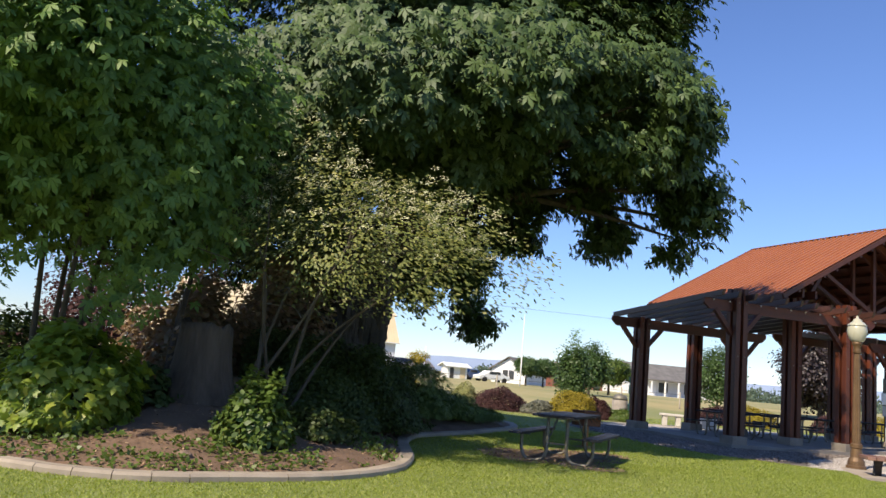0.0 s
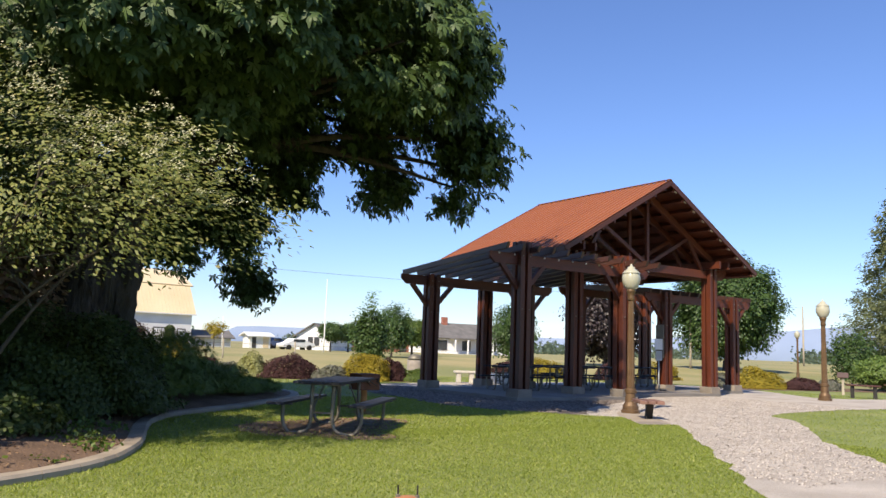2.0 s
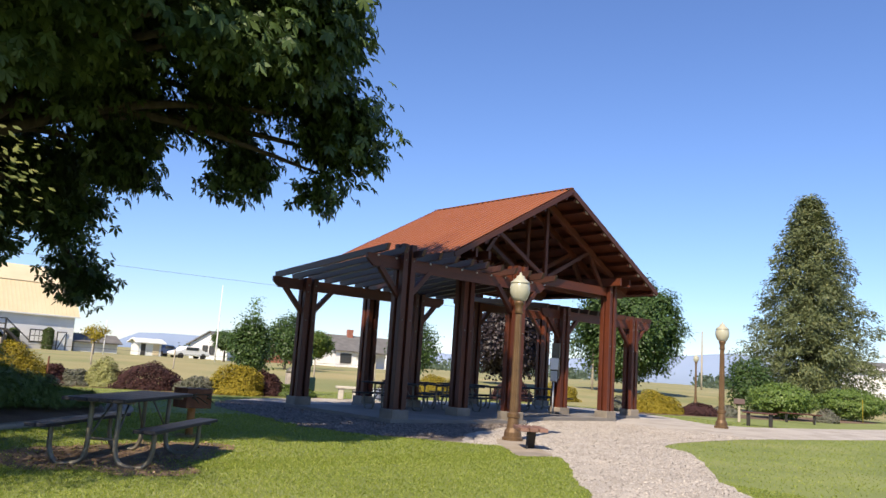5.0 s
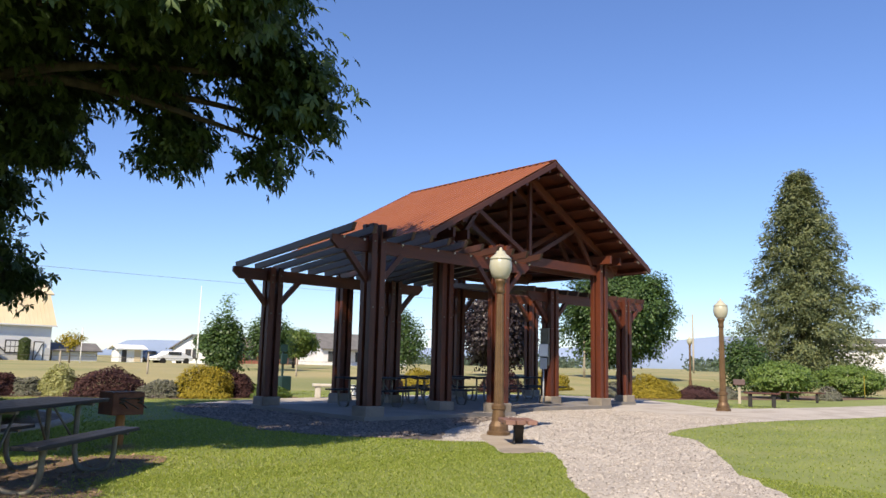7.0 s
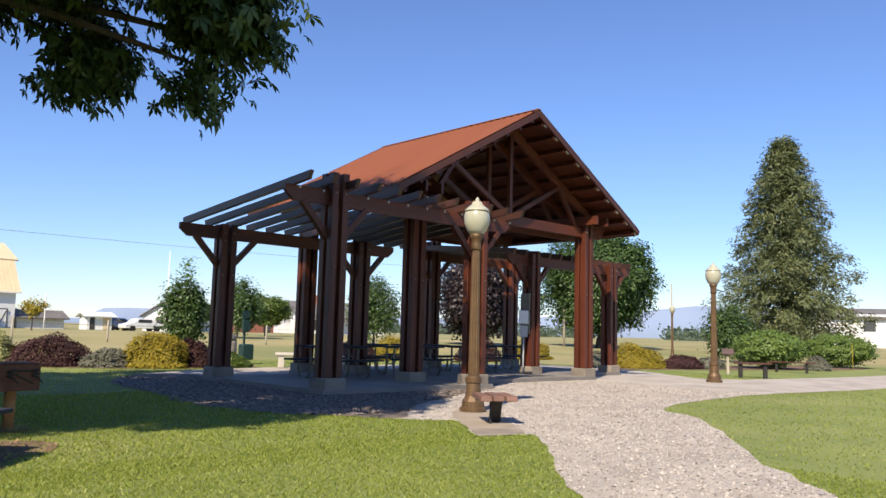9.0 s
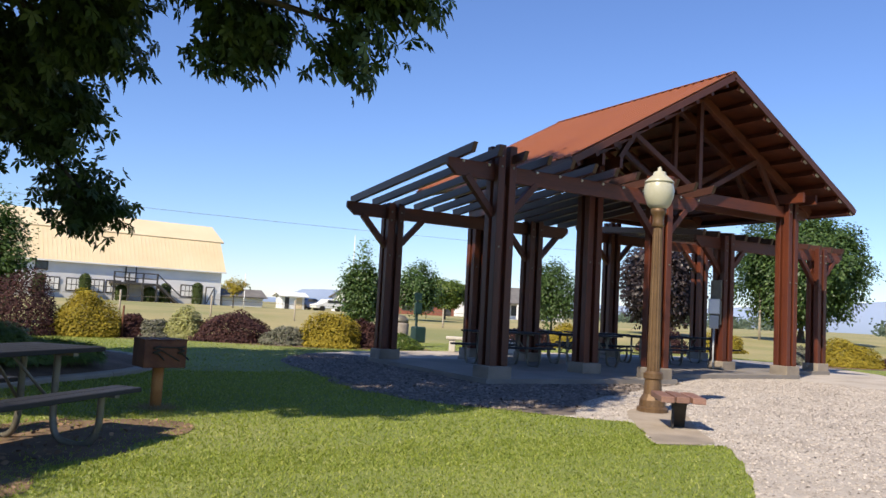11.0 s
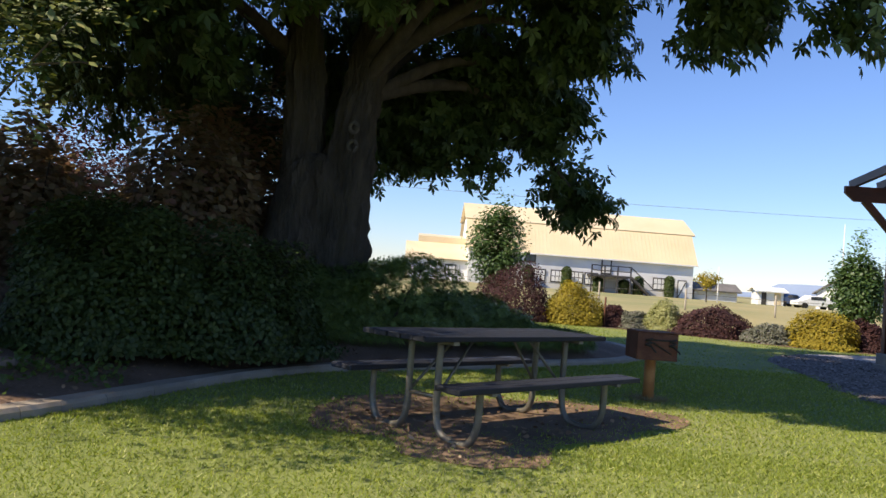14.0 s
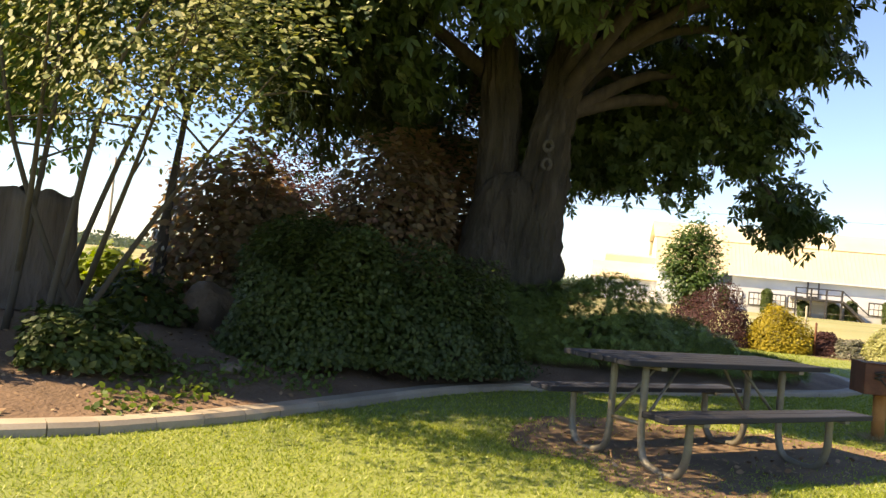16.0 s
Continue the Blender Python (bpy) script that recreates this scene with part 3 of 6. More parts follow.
def build_pavilion():
    pav = thing("pavilion", "open timber picnic pavilion with terracotta metal gable roof and side pergolas", "pavilion", PAV)
    slope = (RIDGE - EAVE) / HALF
    ang = math.atan(slope)
    for s in (-1, 1):
        # ribbed sheet, ribs running down the slope
        v, f = [], []
        prof = []
        y = -LONG
        while y < LONG - 0.01:
            prof += [(y, 0.04), (y + 0.04, 0.04), (y + 0.055, 0), (y + 0.245, 0)]
            y += 0.26
        prof = [(min(py, LONG), h) for py, h in prof] + [(LONG, 0.04)]
        for px, pz in ((0.0, RIDGE), (s * HALF, EAVE)):
            for py, h in prof:
                v.append((px + s * h * math.sin(ang), py, pz + h * math.cos(ang)))
        n = len(prof)
        f = [(i, i + 1, n + i + 1, n + i) for i in range(n - 1)]
        under = len(v)
        v += [(0, -LONG, RIDGE - 0.03), (0, LONG, RIDGE - 0.03), (s * HALF, LONG, EAVE - 0.03), (s * HALF, -LONG, EAVE - 0.03)]
        f.append((under, under + 1, under + 2, under + 3))
        link_mesh("roof_sheet", v, f, ROOF, pav, "ribbed terracotta-red metal roofing")
        boxed("roof_deck", (s * HALF / 2, 0, (RIDGE + EAVE) / 2 - 0.075), (math.hypot(HALF, RIDGE - EAVE) - 0.06, 2 * LONG - 0.06, 0.05), CEDAR, pav, "dark boarded underside of the roof", rot=Matrix.Rotation(s * ang, 4, "Y"))
        for e in (-1, 1):
            part("barge_board", bar((0, e * (LONG - 0.005), RIDGE - 0.09), (s * (HALF + 0.03), e * (LONG - 0.005), EAVE - 0.1), 0.05, 0.15), FASCIA, pav, "dark red-brown barge board", bevel=0.004)
        boxed("eave_fascia", (s * (HALF - 0.0), 0, EAVE - 0.1), (0.04, 2 * LONG - 0.08, 0.16), FASCIA, pav, "dark red-brown eave board", 0.004)
        for i in range(10):
            x = 0.22 + i * (HALF - 0.4) / 9
            z = RIDGE - slope * x - 0.19
            boxed("purlin", (s * x, 0, z), (0.09, 2 * LONG - 0.12, 0.16), CEDAR_H, pav, "red-brown roof purlin", rot=Matrix.Rotation(s * ang, 4, "Y"))
            for e in (-1, 1):
                boxed("bracket", (s * (x + 0.12), e * (LONG - 0.07), z - 0.03), (0.13, 0.05, 0.05), PALE_METAL, pav, "small bright metal bracket", rot=Matrix.Rotation(s * ang, 4, "Y"))
    part("ridge_cap", box(bmesh.new(), (0, 0, RIDGE + 0.035), (0.13, 2 * LONG + 0.02, 0.016)), ROOF, pav, "terracotta metal ridge cap", bevel=0.005)
    for x in (-3.476, 3.476):
        for y in (-2.32, 2.32):
            cluster_post("post", x, y, 4.86, pav)
        for e in (-0.26, 0.26):
            boxed("plate_beam", (x + e, 0, 4.78), (0.09, 6.0, 0.26), CEDAR_H, pav, "red-brown long roof beam", 0.006)
    for y in (-2.32, -1.5, 1.5, 2.32):
        z0, z1, top = 4.31, 4.6, RIDGE - 0.36
        for e in (0,):
            bm = bmesh.new()
            prof = [(-4.42, z1), (-4.42, z1 - 0.08), (-4.2, z0), (4.2, z0), (4.42, z1 - 0.08), (4.42, z1)]
            a = [bm.verts.new((px, y + e - 0.048, pz)) for px, pz in prof]
            b = [bm.verts.new((px, y + e + 0.048, pz)) for px, pz in prof]
            bm.faces.new(a)
            bm.faces.new(b[::-1])
            for i in range(6):
                bm.faces.new((a[i], b[i], b[(i + 1) % 6], a[(i + 1) % 6]))
            part("tie_beam", bm, CEDAR_H, pav, "red-brown truss tie beam", bevel=0.006)
        zc = lambda x: top - slope * abs(x)
        for s in (-1, 1):
            part("top_chord", bar((0, y, zc(0)), (s * 4.4, y, zc(4.4)), 0.14, 0.22), CEDAR_H, pav, "red-brown sloping truss chord", bevel=0.006)
            part("strut", bar((s * 0.12, y, z1), (s * 2.2, y, zc(2.2) - 0.08), 0.11, 0.13), CEDAR_H, pav, "slanting truss strut", bevel=0.005)
            part("strut", bar((s * 2.24, y, zc(2.24) - 0.08), (s * 3.0, y, z1), 0.11, 0.13), CEDAR_H, pav, "slanting truss strut", bevel=0.005)
        boxed("king_post", (0, y, (z1 + top) / 2), (0.12, 0.12, top - z1), CEDAR, pav, "upright king post of the truss", 0.005)
    for s in (1, -1):
        build_wing(pav, s)
    # noticeboards on the far post
    boxed("notice_case", (2.33, -0.975, 2.3), (0.06, 0.36, 0.52), STEEL, pav, "small pale framed notice on a post", 0.01)
    boxed("notice_case", (2.33, -0.975, 1.66), (0.06, 0.36, 0.66), STEEL, pav, "small pale framed notice on a post", 0.01)


build_pavilion()
bm_slab = bmesh.new()
_o = [(-7.1, -3.85), (-2.2, -3.85), (-2.2, -2.6), (3.75, -2.6), (3.75, -1.25), (7.1, -1.25), (7.1, 3.85), (2.2, 3.85), (2.2, 2.6), (-3.75, 2.6), (-3.75, 1.25), (-7.1, 1.25)]
_f = bm_slab.faces.new([bm_slab.verts.new((20.8 + x, 22.5 + y, 0.11)) for x, y in _o])
_r = bmesh.ops.extrude_face_region(bm_slab, geom=[_f])
bmesh.ops.translate(bm_slab, vec=(0, 0, -0.14), verts=[e for e in _r["geom"] if isinstance(e, bmesh.types.BMVert)])
tagged(part("pavilion_floor", bm_slab, SLAB), "grey concrete slab floor of the pavilion", "floor", kind="structure")


# ---- park furniture ----
def build_picnic_table(m, length=2.5, group="picnic tables", label="weathered plank picnic table on bent steel tube legs"):
    """Planks on bent tube frames; x runs along the table."""
    tb = thing("picnic_table", label, "picnic table", m, group)
    for i in range(5):
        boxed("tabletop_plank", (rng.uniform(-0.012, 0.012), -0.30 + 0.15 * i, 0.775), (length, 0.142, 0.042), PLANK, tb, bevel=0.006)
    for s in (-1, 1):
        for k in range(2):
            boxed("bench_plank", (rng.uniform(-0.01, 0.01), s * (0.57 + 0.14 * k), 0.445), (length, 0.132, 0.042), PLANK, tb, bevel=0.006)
        x = s * (length / 2 - 0.36)
        for e in (-1, 1):
            # leg from the top, bent along the ground and up to the bench
            leg = spline([(x, e * 0.17, 0.75), (x, e * 0.17, 0.32), (x, e * 0.18, 0.16), (x, e * 0.22, 0.05), (x, e * 0.31, 0.0), (x, e * 0.48, -0.01), (x, e * 0.57, 0.04), (x, e * 0.62, 0.15), (x, e * 0.63, 0.28), (x, e * 0.63, 0.42)], 4)
            part("leg", tube(bmesh.new(), leg, [0.03] * len(leg), 8), STEEL, tb, "bent galvanised steel tube", smooth=True)
            part("bench_bracket", box(bmesh.new(), (x, e * 0.63, 0.415), (0.06, 0.3, 0.02)), STEEL, tb)
            part("brace", tube(bmesh.new(), [(x, e * 0.17, 0.3), (x * 0.45, e * 0.1, 0.74)], [0.014, 0.014], 6), STEEL, tb, smooth=True)
        part("crossbar", tube(bmesh.new(), [(x, -0.17, 0.3), (x, 0.17, 0.3)], [0.018, 0.018], 6), STEEL, tb, smooth=True)
        boxed("batten", (x, 0, 0.74), (0.06, 0.7, 0.03), STEEL, tb)
    return tb


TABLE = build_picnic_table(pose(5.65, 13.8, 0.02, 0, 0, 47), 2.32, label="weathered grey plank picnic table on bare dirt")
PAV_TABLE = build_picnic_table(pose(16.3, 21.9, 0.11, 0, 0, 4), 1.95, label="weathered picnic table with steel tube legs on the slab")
for _x, _y, _a in ((19.1, 22.3, -5), (22.4, 23.2, 3), (18.9, 24.4, 8), (25.6, 24.2, -4), (21.6, 24.6, 0)):
    copy_thing(PAV_TABLE, pose(_x, _y, 0.11, 0, 0, _a))


def build_grill():
    g = thing("park_grill", "rusty steel charcoal grill box on an orange post", "grill", pose(7.52, 16.2, 0, 0, 0, 8))
    bm = bmesh.new()
    lathe(bm, [(0.065, 0), (0.065, 0.52)], 12)
    part("post", bm, RUST_POST, g, "rust-orange round steel post", smooth=True)
    boxed("firebox_back", (0, 0.2, 0.645), (0.46, 0.012, 0.3), RUST, g)
    boxed("firebox_floor", (0, 0, 0.495), (0.46, 0.4, 0.012), RUST, g)
    for s in (-1, 1):
        boxed("firebox_side", (s * 0.232, 0, 0.645), (0.012, 0.41, 0.31), RUST, g, bevel=0.003)
    boxed("firebox_front", (0, -0.2, 0.645), (0.46, 0.012, 0.3), RUST, g, bevel=0.003)
    boxed("firebox_lid", (0, 0, 0.806), (0.48, 0.42, 0.012), RUST, g, bevel=0.003)
    for s in (-1, 1):
        x = 0.03 + s * 0.14
        coil = [(x + 0.035 * math.cos(k * 0.8), -0.225 - 0.012 * math.sin(k * 0.8), 0.735 - 0.006 * k) for k in range(17)]
        part("coil_handle", tube(bmesh.new(), coil, [0.011] * 17, 6), BLACK, g, "black coiled grate handle")
        part("lever", tube(bmesh.new(), [(x + 0.01, -0.22, 0.66), (x + 0.09, -0.235, 0.58)], [0.009, 0.009], 6), BLACK, g, "slanting black lever")
    part("grate_rod", tube(bmesh.new(), [(-0.11, -0.215, 0.72), (0.17, -0.215, 0.72)], [0.009, 0.009], 6), BLACK, g)
    part("grate_rod", tube(bmesh.new(), [(-0.06, -0.212, 0.69), (0.16, -0.216, 0.57)], [0.009, 0.009], 6), BLACK, g)


build_grill()


def build_lamp(x, y, h=3.15, size=1.12, globe=GLOBE, label="fluted bronze park lamp post with a frosted acorn globe"):
    lamp = thing("street_lamp", label, "lamp post", pose(x, y, 0) @ Matrix.Scale(size, 4), "park lamps")
    part("base", lathe(bmesh.new(), [(0.20, -0.02), (0.20, 0.06), (0.17, 0.08), (0.165, 0.16), (0.12, 0.24), (0.105, 0.42), (0.125, 0.44), (0.125, 0.5), (0.095, 0.53)], 20), BRONZE, lamp, "stepped round cast base", smooth=False)
    part("shaft", lathe(bmesh.new(), [(0.085, 0.5), (0.078, 1.2), (0.065, h - 0.85), (0.06, h - 0.72)], 28, flutes=1, depth=0.1), BRONZE, lamp, "fluted bronze shaft")
    part("capital", lathe(bmesh.new(), [(0.062, h - 0.74), (0.085, h - 0.72), (0.07, h - 0.66), (0.075, h - 0.58), (0.1, h - 0.54), (0.105, h - 0.49)], 20), BRONZE, lamp, smooth=True)
    part("globe", lathe(bmesh.new(), [(0.10, h - 0.49), (0.15, h - 0.44), (0.19, h - 0.33), (0.2, h - 0.24), (0.185, h - 0.16), (0.175, h - 0.14)], 24), globe, lamp, "frosted acorn globe", smooth=True)
    part("cap", lathe(bmesh.new(), [(0.195, h - 0.145), (0.185, h - 0.12), (0.13, h - 0.07), (0.09, h - 0.04), (0.075, h + 0.005), (0.03, h + 0.02), (0.025, h + 0.06), (0.004, h + 0.08)], 24), globe, lamp, "pale stepped globe cap", smooth=True)
    return lamp


LAMP = build_lamp(14.22, 15.07)
build_lamp(27.45, 17.6, 3.0, 1.2)
build_lamp(45.3, 17.7, 2.6, 1.28, GLOBE_AMBER, "slim park lamp post with an amber globe")
build_lamp(54.3, 34.5, 3.6, 1.0)


def build_bench(m, length=0.9):
    """A short backless bench: three slats on a post with a steel angle."""
    b = thing("backless_bench", "short backless bench of three reddish slats on a post", "bench", m, "backless benches")
    for i in range(3):
        boxed("slat", (rng.uniform(-0.03, 0.03), -0.15 + 0.15 * i, 0.435), (length, 0.125, 0.085), SEAT_WOOD, b, bevel=0.008)
    return b


BENCH = build_bench(pose(13.3, 13.75, 0, 0, 0, 54) @ Matrix.Diagonal((0.85, 1.25, 0.88, 1)))
part("post", bar((0.12, -0.02, -0.02), (-0.05, -0.02, 0.4), 0.13, 0.09), BLACK, BENCH, "leaning dark square bench post", bevel=0.006)
part("stay", bar((-0.16, 0.06, -0.02), (-0.1, 0.06, 0.4), 0.02, 0.02), BLACK, BENCH, "thin dark steel stay")
boxed("cross_plate", (0, 0, 0.392), (0.1, 0.42, 0.02), BLACK, BENCH)


# ---- plants ----
def base_z(x, y):
    return mound(x, y) if inside(KERB, np.array([x]), np.array([y]))[0] else height(x, y)


def ball(n, lo=0.75):
    """Random directions, and radii crowded towards the outside."""
    d = unit(rng.normal(size=(n, 3)))
    return d, lo + (1 - lo) * rng.random(n) ** 0.6


def lumpy(d, amp, seed, freq=1.7):
    return np.array([1 + amp * noise.noise(Vector(v) * freq + Vector((seed, seed * 0.7, 0))) * 2 for v in d])


def build_bush(name, label, x, y, r, h, material, n=2200, leaf=0.07, template=None, group="", rx=1.0, category="shrub", lump=0.16, twig=BARK_DARK, lo=0.72, size=1.0):
    """A shrub: short stems and a dense uneven dome of leaves."""
    z = base_z(x, y)
    b = thing(name, label, category, pose(x, y, z - 0.02) @ Matrix.Scale(size, 4), group)
    d, k = ball(n, lo)
    d[:, 2] = np.abs(d[:, 2]) * 1.15 - 0.12
    k = k * lumpy(d, lump, x * 3.1 + y)
    p = d * k[:, None] * np.array([r * rx, r, h])
    p[:, 2] = np.maximum(p[:, 2], 0.03 + rng.random(n) * 0.12)
    nrm = unit(d + np.array([0, 0, 0.5]) + rng.normal(size=d.shape) * 0.5)
    tp = unit(d * 0.7 + rng.normal(size=d.shape) * 0.6 + np.array([0, 0, 0.15]))
    foliage("foliage", p, nrm, tp, leaf * rng.uniform(0.7, 1.3, n), template or oval(), material, b)
    for i in range(4):
        a = i * 1.6 + x
        bm = tube(bmesh.new(), [(0.05 * math.cos(a), 0.05 * math.sin(a), 0), (0.3 * r * math.cos(a), 0.3 * r * math.sin(a), h * 0.4), (0.55 * r * math.cos(a), 0.55 * r * math.sin(a), h * 0.75)], [0.025, 0.018, 0.006], 6)
        part("stem", bm, twig, b)
    return b


def build_tree(name, label, x, y, trunk_r, clear, centre, radii, material, n, leaf, template, bark=BARK, limbs=9, lump=0.18, lo=0.55, group="", category="tree", spread=0.35, per=40, size=1.0):
    """A tapered trunk, limbs and a crown of leaf clumps; centre is counted from the foot."""
    z = base_z(x, y)
    t = thing(name, label, category, pose(x, y, z - 0.05) @ Matrix.Scale(size, 4), group)
    top = Vector((centre[0], centre[1], centre[2] + radii[2] * 0.4))
    mid = Vector((centre[0] * 0.4, centre[1] * 0.4, clear))
    pts = spline([(0, 0, 0), tuple(Vector((centre[0] * 0.1, centre[1] * 0.1, clear * 0.5))), tuple(mid), tuple(top)], 4)
    rad = [trunk_r * (1.35 if i == 0 else 1) * (1 - 0.85 * i / (len(pts) - 1)) for i in range(len(pts))]
    part("trunk", tube(bmesh.new(), pts, rad, 9, 0.15), bark, t, smooth=True)
    for i in range(limbs):
        a = 2 * math.pi * (i + 0.4 * rng.random()) / limbs
        e = Vector((centre[0] + radii[0] * 0.75 * math.cos(a), centre[1] + radii[1] * 0.75 * math.sin(a), centre[2] + radii[2] * rng.uniform(-0.5, 0.5)))
        s = mid.lerp(top, rng.uniform(0, 0.5))
        m = s.lerp(e, 0.5) + Vector((0, 0, 0.1 * radii[2]))
        part("limb", tube(bmesh.new(), spline([tuple(s), tuple(m), tuple(e)], 3), [trunk_r * 0.4 * (1 - 0.13 * k) for k in range(7)], 6), bark, t, smooth=True)
    c = max(n // per, 8)
    d, k = ball(c, lo)
    cen = np.array(centre) + d * (k * lumpy(d, lump, x + 2 * y))[:, None] * np.array(radii)
    p, nrm, tp = clump_leaves(cen, per, spread, np.array(centre) - np.array([0, 0, radii[2] * 0.4]))
    foliage("crown", p, nrm, tp, leaf * rng.uniform(0.7, 1.25, len(p)), template, material, t)
    return t


def build_maple():
    """The old twin-stemmed maple over the bed, its lower boughs drooping."""
    x0, y0 = 2.9, 19.2
    z0 = base_z(x0, y0)
    t = thing("maple_tree", "old twin-stemmed big-leaf maple with drooping dark green boughs", "tree", pose(x0, y0, z0 - 0.1) @ Matrix.Scale(1.105, 4))
    foot = spline([(0, 0, 0), (0, 0, 0.5), (-0.02, 0, 1.2), (-0.04, -0.03, 2.5)], 12)
    bm = bark_tube(foot, np.interp(range(len(foot)), [0, 5, 12, 24, 30, 34, len(foot) - 1], [0.98, 0.84, 0.77, 0.72, 0.60, 0.42, 0.2]), 96)
    part("trunk", bm, BARK, t, "broad furrowed grey-brown trunk", smooth=True)
    left = spline([(-0.3, 0.05, 0.9), (-0.38, 0.05, 1.9), (-0.42, 0.0, 3.1), (-0.55, -0.1, 4.6), (-0.9, -0.2, 6.5), (-1.2, 0, 9.0)], 12)
    right = spline([(0.25, -0.05, 0.8), (0.30, -0.1, 1.9), (0.36, -0.1, 3.0), (0.5, 0, 4.2), (0.7, 0.2, 6.0), (0.6, 0.3, 9.8)], 12)
    part("stem", bark_tube(left, np.linspace(0.40, 0.08, len(left)), 56, 3.0), BARK, t, "furrowed upright stem", smooth=True)
    part("stem", bark_tube(right, np.linspace(0.43, 0.08, len(right)), 56, 6.0), BARK, t, "furrowed upright stem with two pale scars", smooth=True)
    for zz in (2.58, 2.84):
        loop = [(0.42 + 0.06 * math.cos(k * 0.5236), -0.53 + 0.05 * (zz - 2.6), zz + 0.07 * math.sin(k * 0.5236)) for k in range(13)]
        part("branch_scar", tube(bmesh.new(), loop, [0.028] * 13, 6), SCAR, t, "pale round healed branch scar", smooth=True)
    # crown: leaf masses in park coordinates, each (centre, radii, clumps)
    S = 1.105
    here = np.array([x0, y0, z0 - 0.1])
    masses = [
        ((2.8, 18.9, 8.6), (4.3, 4.4, 4.6), 620), ((5.0, 17.4, 8.8), (2.6, 2.6, 3.2), 270), ((0.8, 17.6, 8.2), (3.3, 2.9, 3.6), 260),
        ((7.1, 16.8, 8.7), (1.8, 1.8, 2.3), 170), ((8.8, 15.9, 7.4), (0.85, 1.0, 1.7), 90), ((8.3, 16.0, 9.6), (1.0, 1.2, 1.4), 70),
        ((7.4, 15.6, 7.0), (1.0, 1.0, 1.0), 60), ((9.6, 15.8, 6.0), (0.6, 0.65, 0.7), 44), ((10.2, 16.2, 5.45), (0.45, 0.5, 0.42), 24),
        ((9.6, 16.2, 5.0), (0.32, 0.34, 0.5), 18), ((8.0, 17.3, 6.3), (0.6, 0.7, 0.7), 40), ((8.5, 17.4, 5.1), (0.34, 0.34, 0.6), 20),
        ((6.5, 18.6, 5.9), (0.8, 0.9, 0.8), 48), ((6.8, 18.9, 5.0), (0.42, 0.42, 0.4), 16), ((5.4, 17.8, 6.4), (1.2, 1.2, 0.9), 64),
        ((5.9, 20.8, 5.0), (1.1, 1.0, 0.8), 56), ((6.6, 21.2, 4.0), (0.5, 0.6, 0.5), 28), ((7.05, 21.8, 3.05), (0.38, 0.5, 0.5), 24),
        ((4.6, 21.6, 4.3), (1.3, 0.9, 1.0), 64), ((3.0, 22.2, 4.4), (2.0, 1.0, 1.4), 80), ((1.2, 21.4, 4.3), (1.8, 1.4, 1.3), 84),
        ((-0.6, 19.6, 4.8), (1.8, 1.8, 1.3), 96), ((0.2, 16.6, 5.3), (1.8, 1.6, 1.1), 84), ((3.0, 15.7, 5.9), (1.7, 1.3, 0.9), 76), ((-1.8, 17.6, 6.2), (1.8, 2.0, 2.0), 110),
        # front masses, added so that their shadow covers the apron and lawn
        ((6.6, 13.7, 6.9), (1.5, 1.1, 1.1), 90), ((4.2, 13.7, 7.0), (1.8, 1.2, 1.2), 100), ((8.0, 14.1, 6.8), (0.7, 0.7, 0.9), 44), ((1.6, 14.2, 6.8), (1.8, 1.3, 1.3), 96),
        # unseen top masses above the view, added to shade the pavilion posts
        ((8.2, 15.8, 11.2), (1.5, 1.5, 1.3), 90), ((7.8, 17.8, 11.9), (1.6, 1.7, 1.3), 90), ((6.2, 18.9, 12.3), (1.7, 1.7, 1.3), 90),
    ]
    cen = []
    for i, (c, r, m) in enumerate(masses):
        c = (np.array(c) - here) / S
        stem = right if c[0] > 0 else left
        s = np.array(stem[30 + 3 * (i % 6)] if c[2] > 4 else stem[26 + i % 3])
        mid = s * 0.5 + c * 0.5 + np.array([0, 0, 0.5 if c[2] > 4 else 0.9])
        pts = spline([tuple(s), tuple(mid), tuple(c)], 6)
        part("bough", tube(bmesh.new(), pts, np.linspace(0.13, 0.02, len(pts)), 8, 0.2), BARK_DARK, t, smooth=True)
        d, k = ball(m, 0.5)
        q = c + d * (k * lumpy(d, 0.14, i * 2.3, 2.4))[:, None] * np.array(r) / S
        cen.append(q)
    cen = np.vstack(cen)
    gaps = np.array([noise.noise(Vector((q[0] * 0.8, q[1] * 0.8, q[2] * 0.8 + 7))) for q in cen])
    trunk_gap = (np.hypot(cen[:, 0], cen[:, 1]) < 1.7) & (cen[:, 2] < 4.6)
    cen = cen[(gaps > -0.3) & ~trunk_gap]
    p, nrm, tp = clump_leaves(cen, 34, np.array([0.22, 0.22, 0.17]), np.array([0, -0.3, 5.5]), droop=1.5, up=0.45)
    nrm = unit(nrm + np.array([-0.3, -0.27, 0.3]))  # leaves turn towards the light
    foliage("crown", p, nrm, tp, rng.uniform(0.13, 0.23, len(p)), lobed(), MAPLE, t, "dense five-lobed dark green leaves")


build_maple()


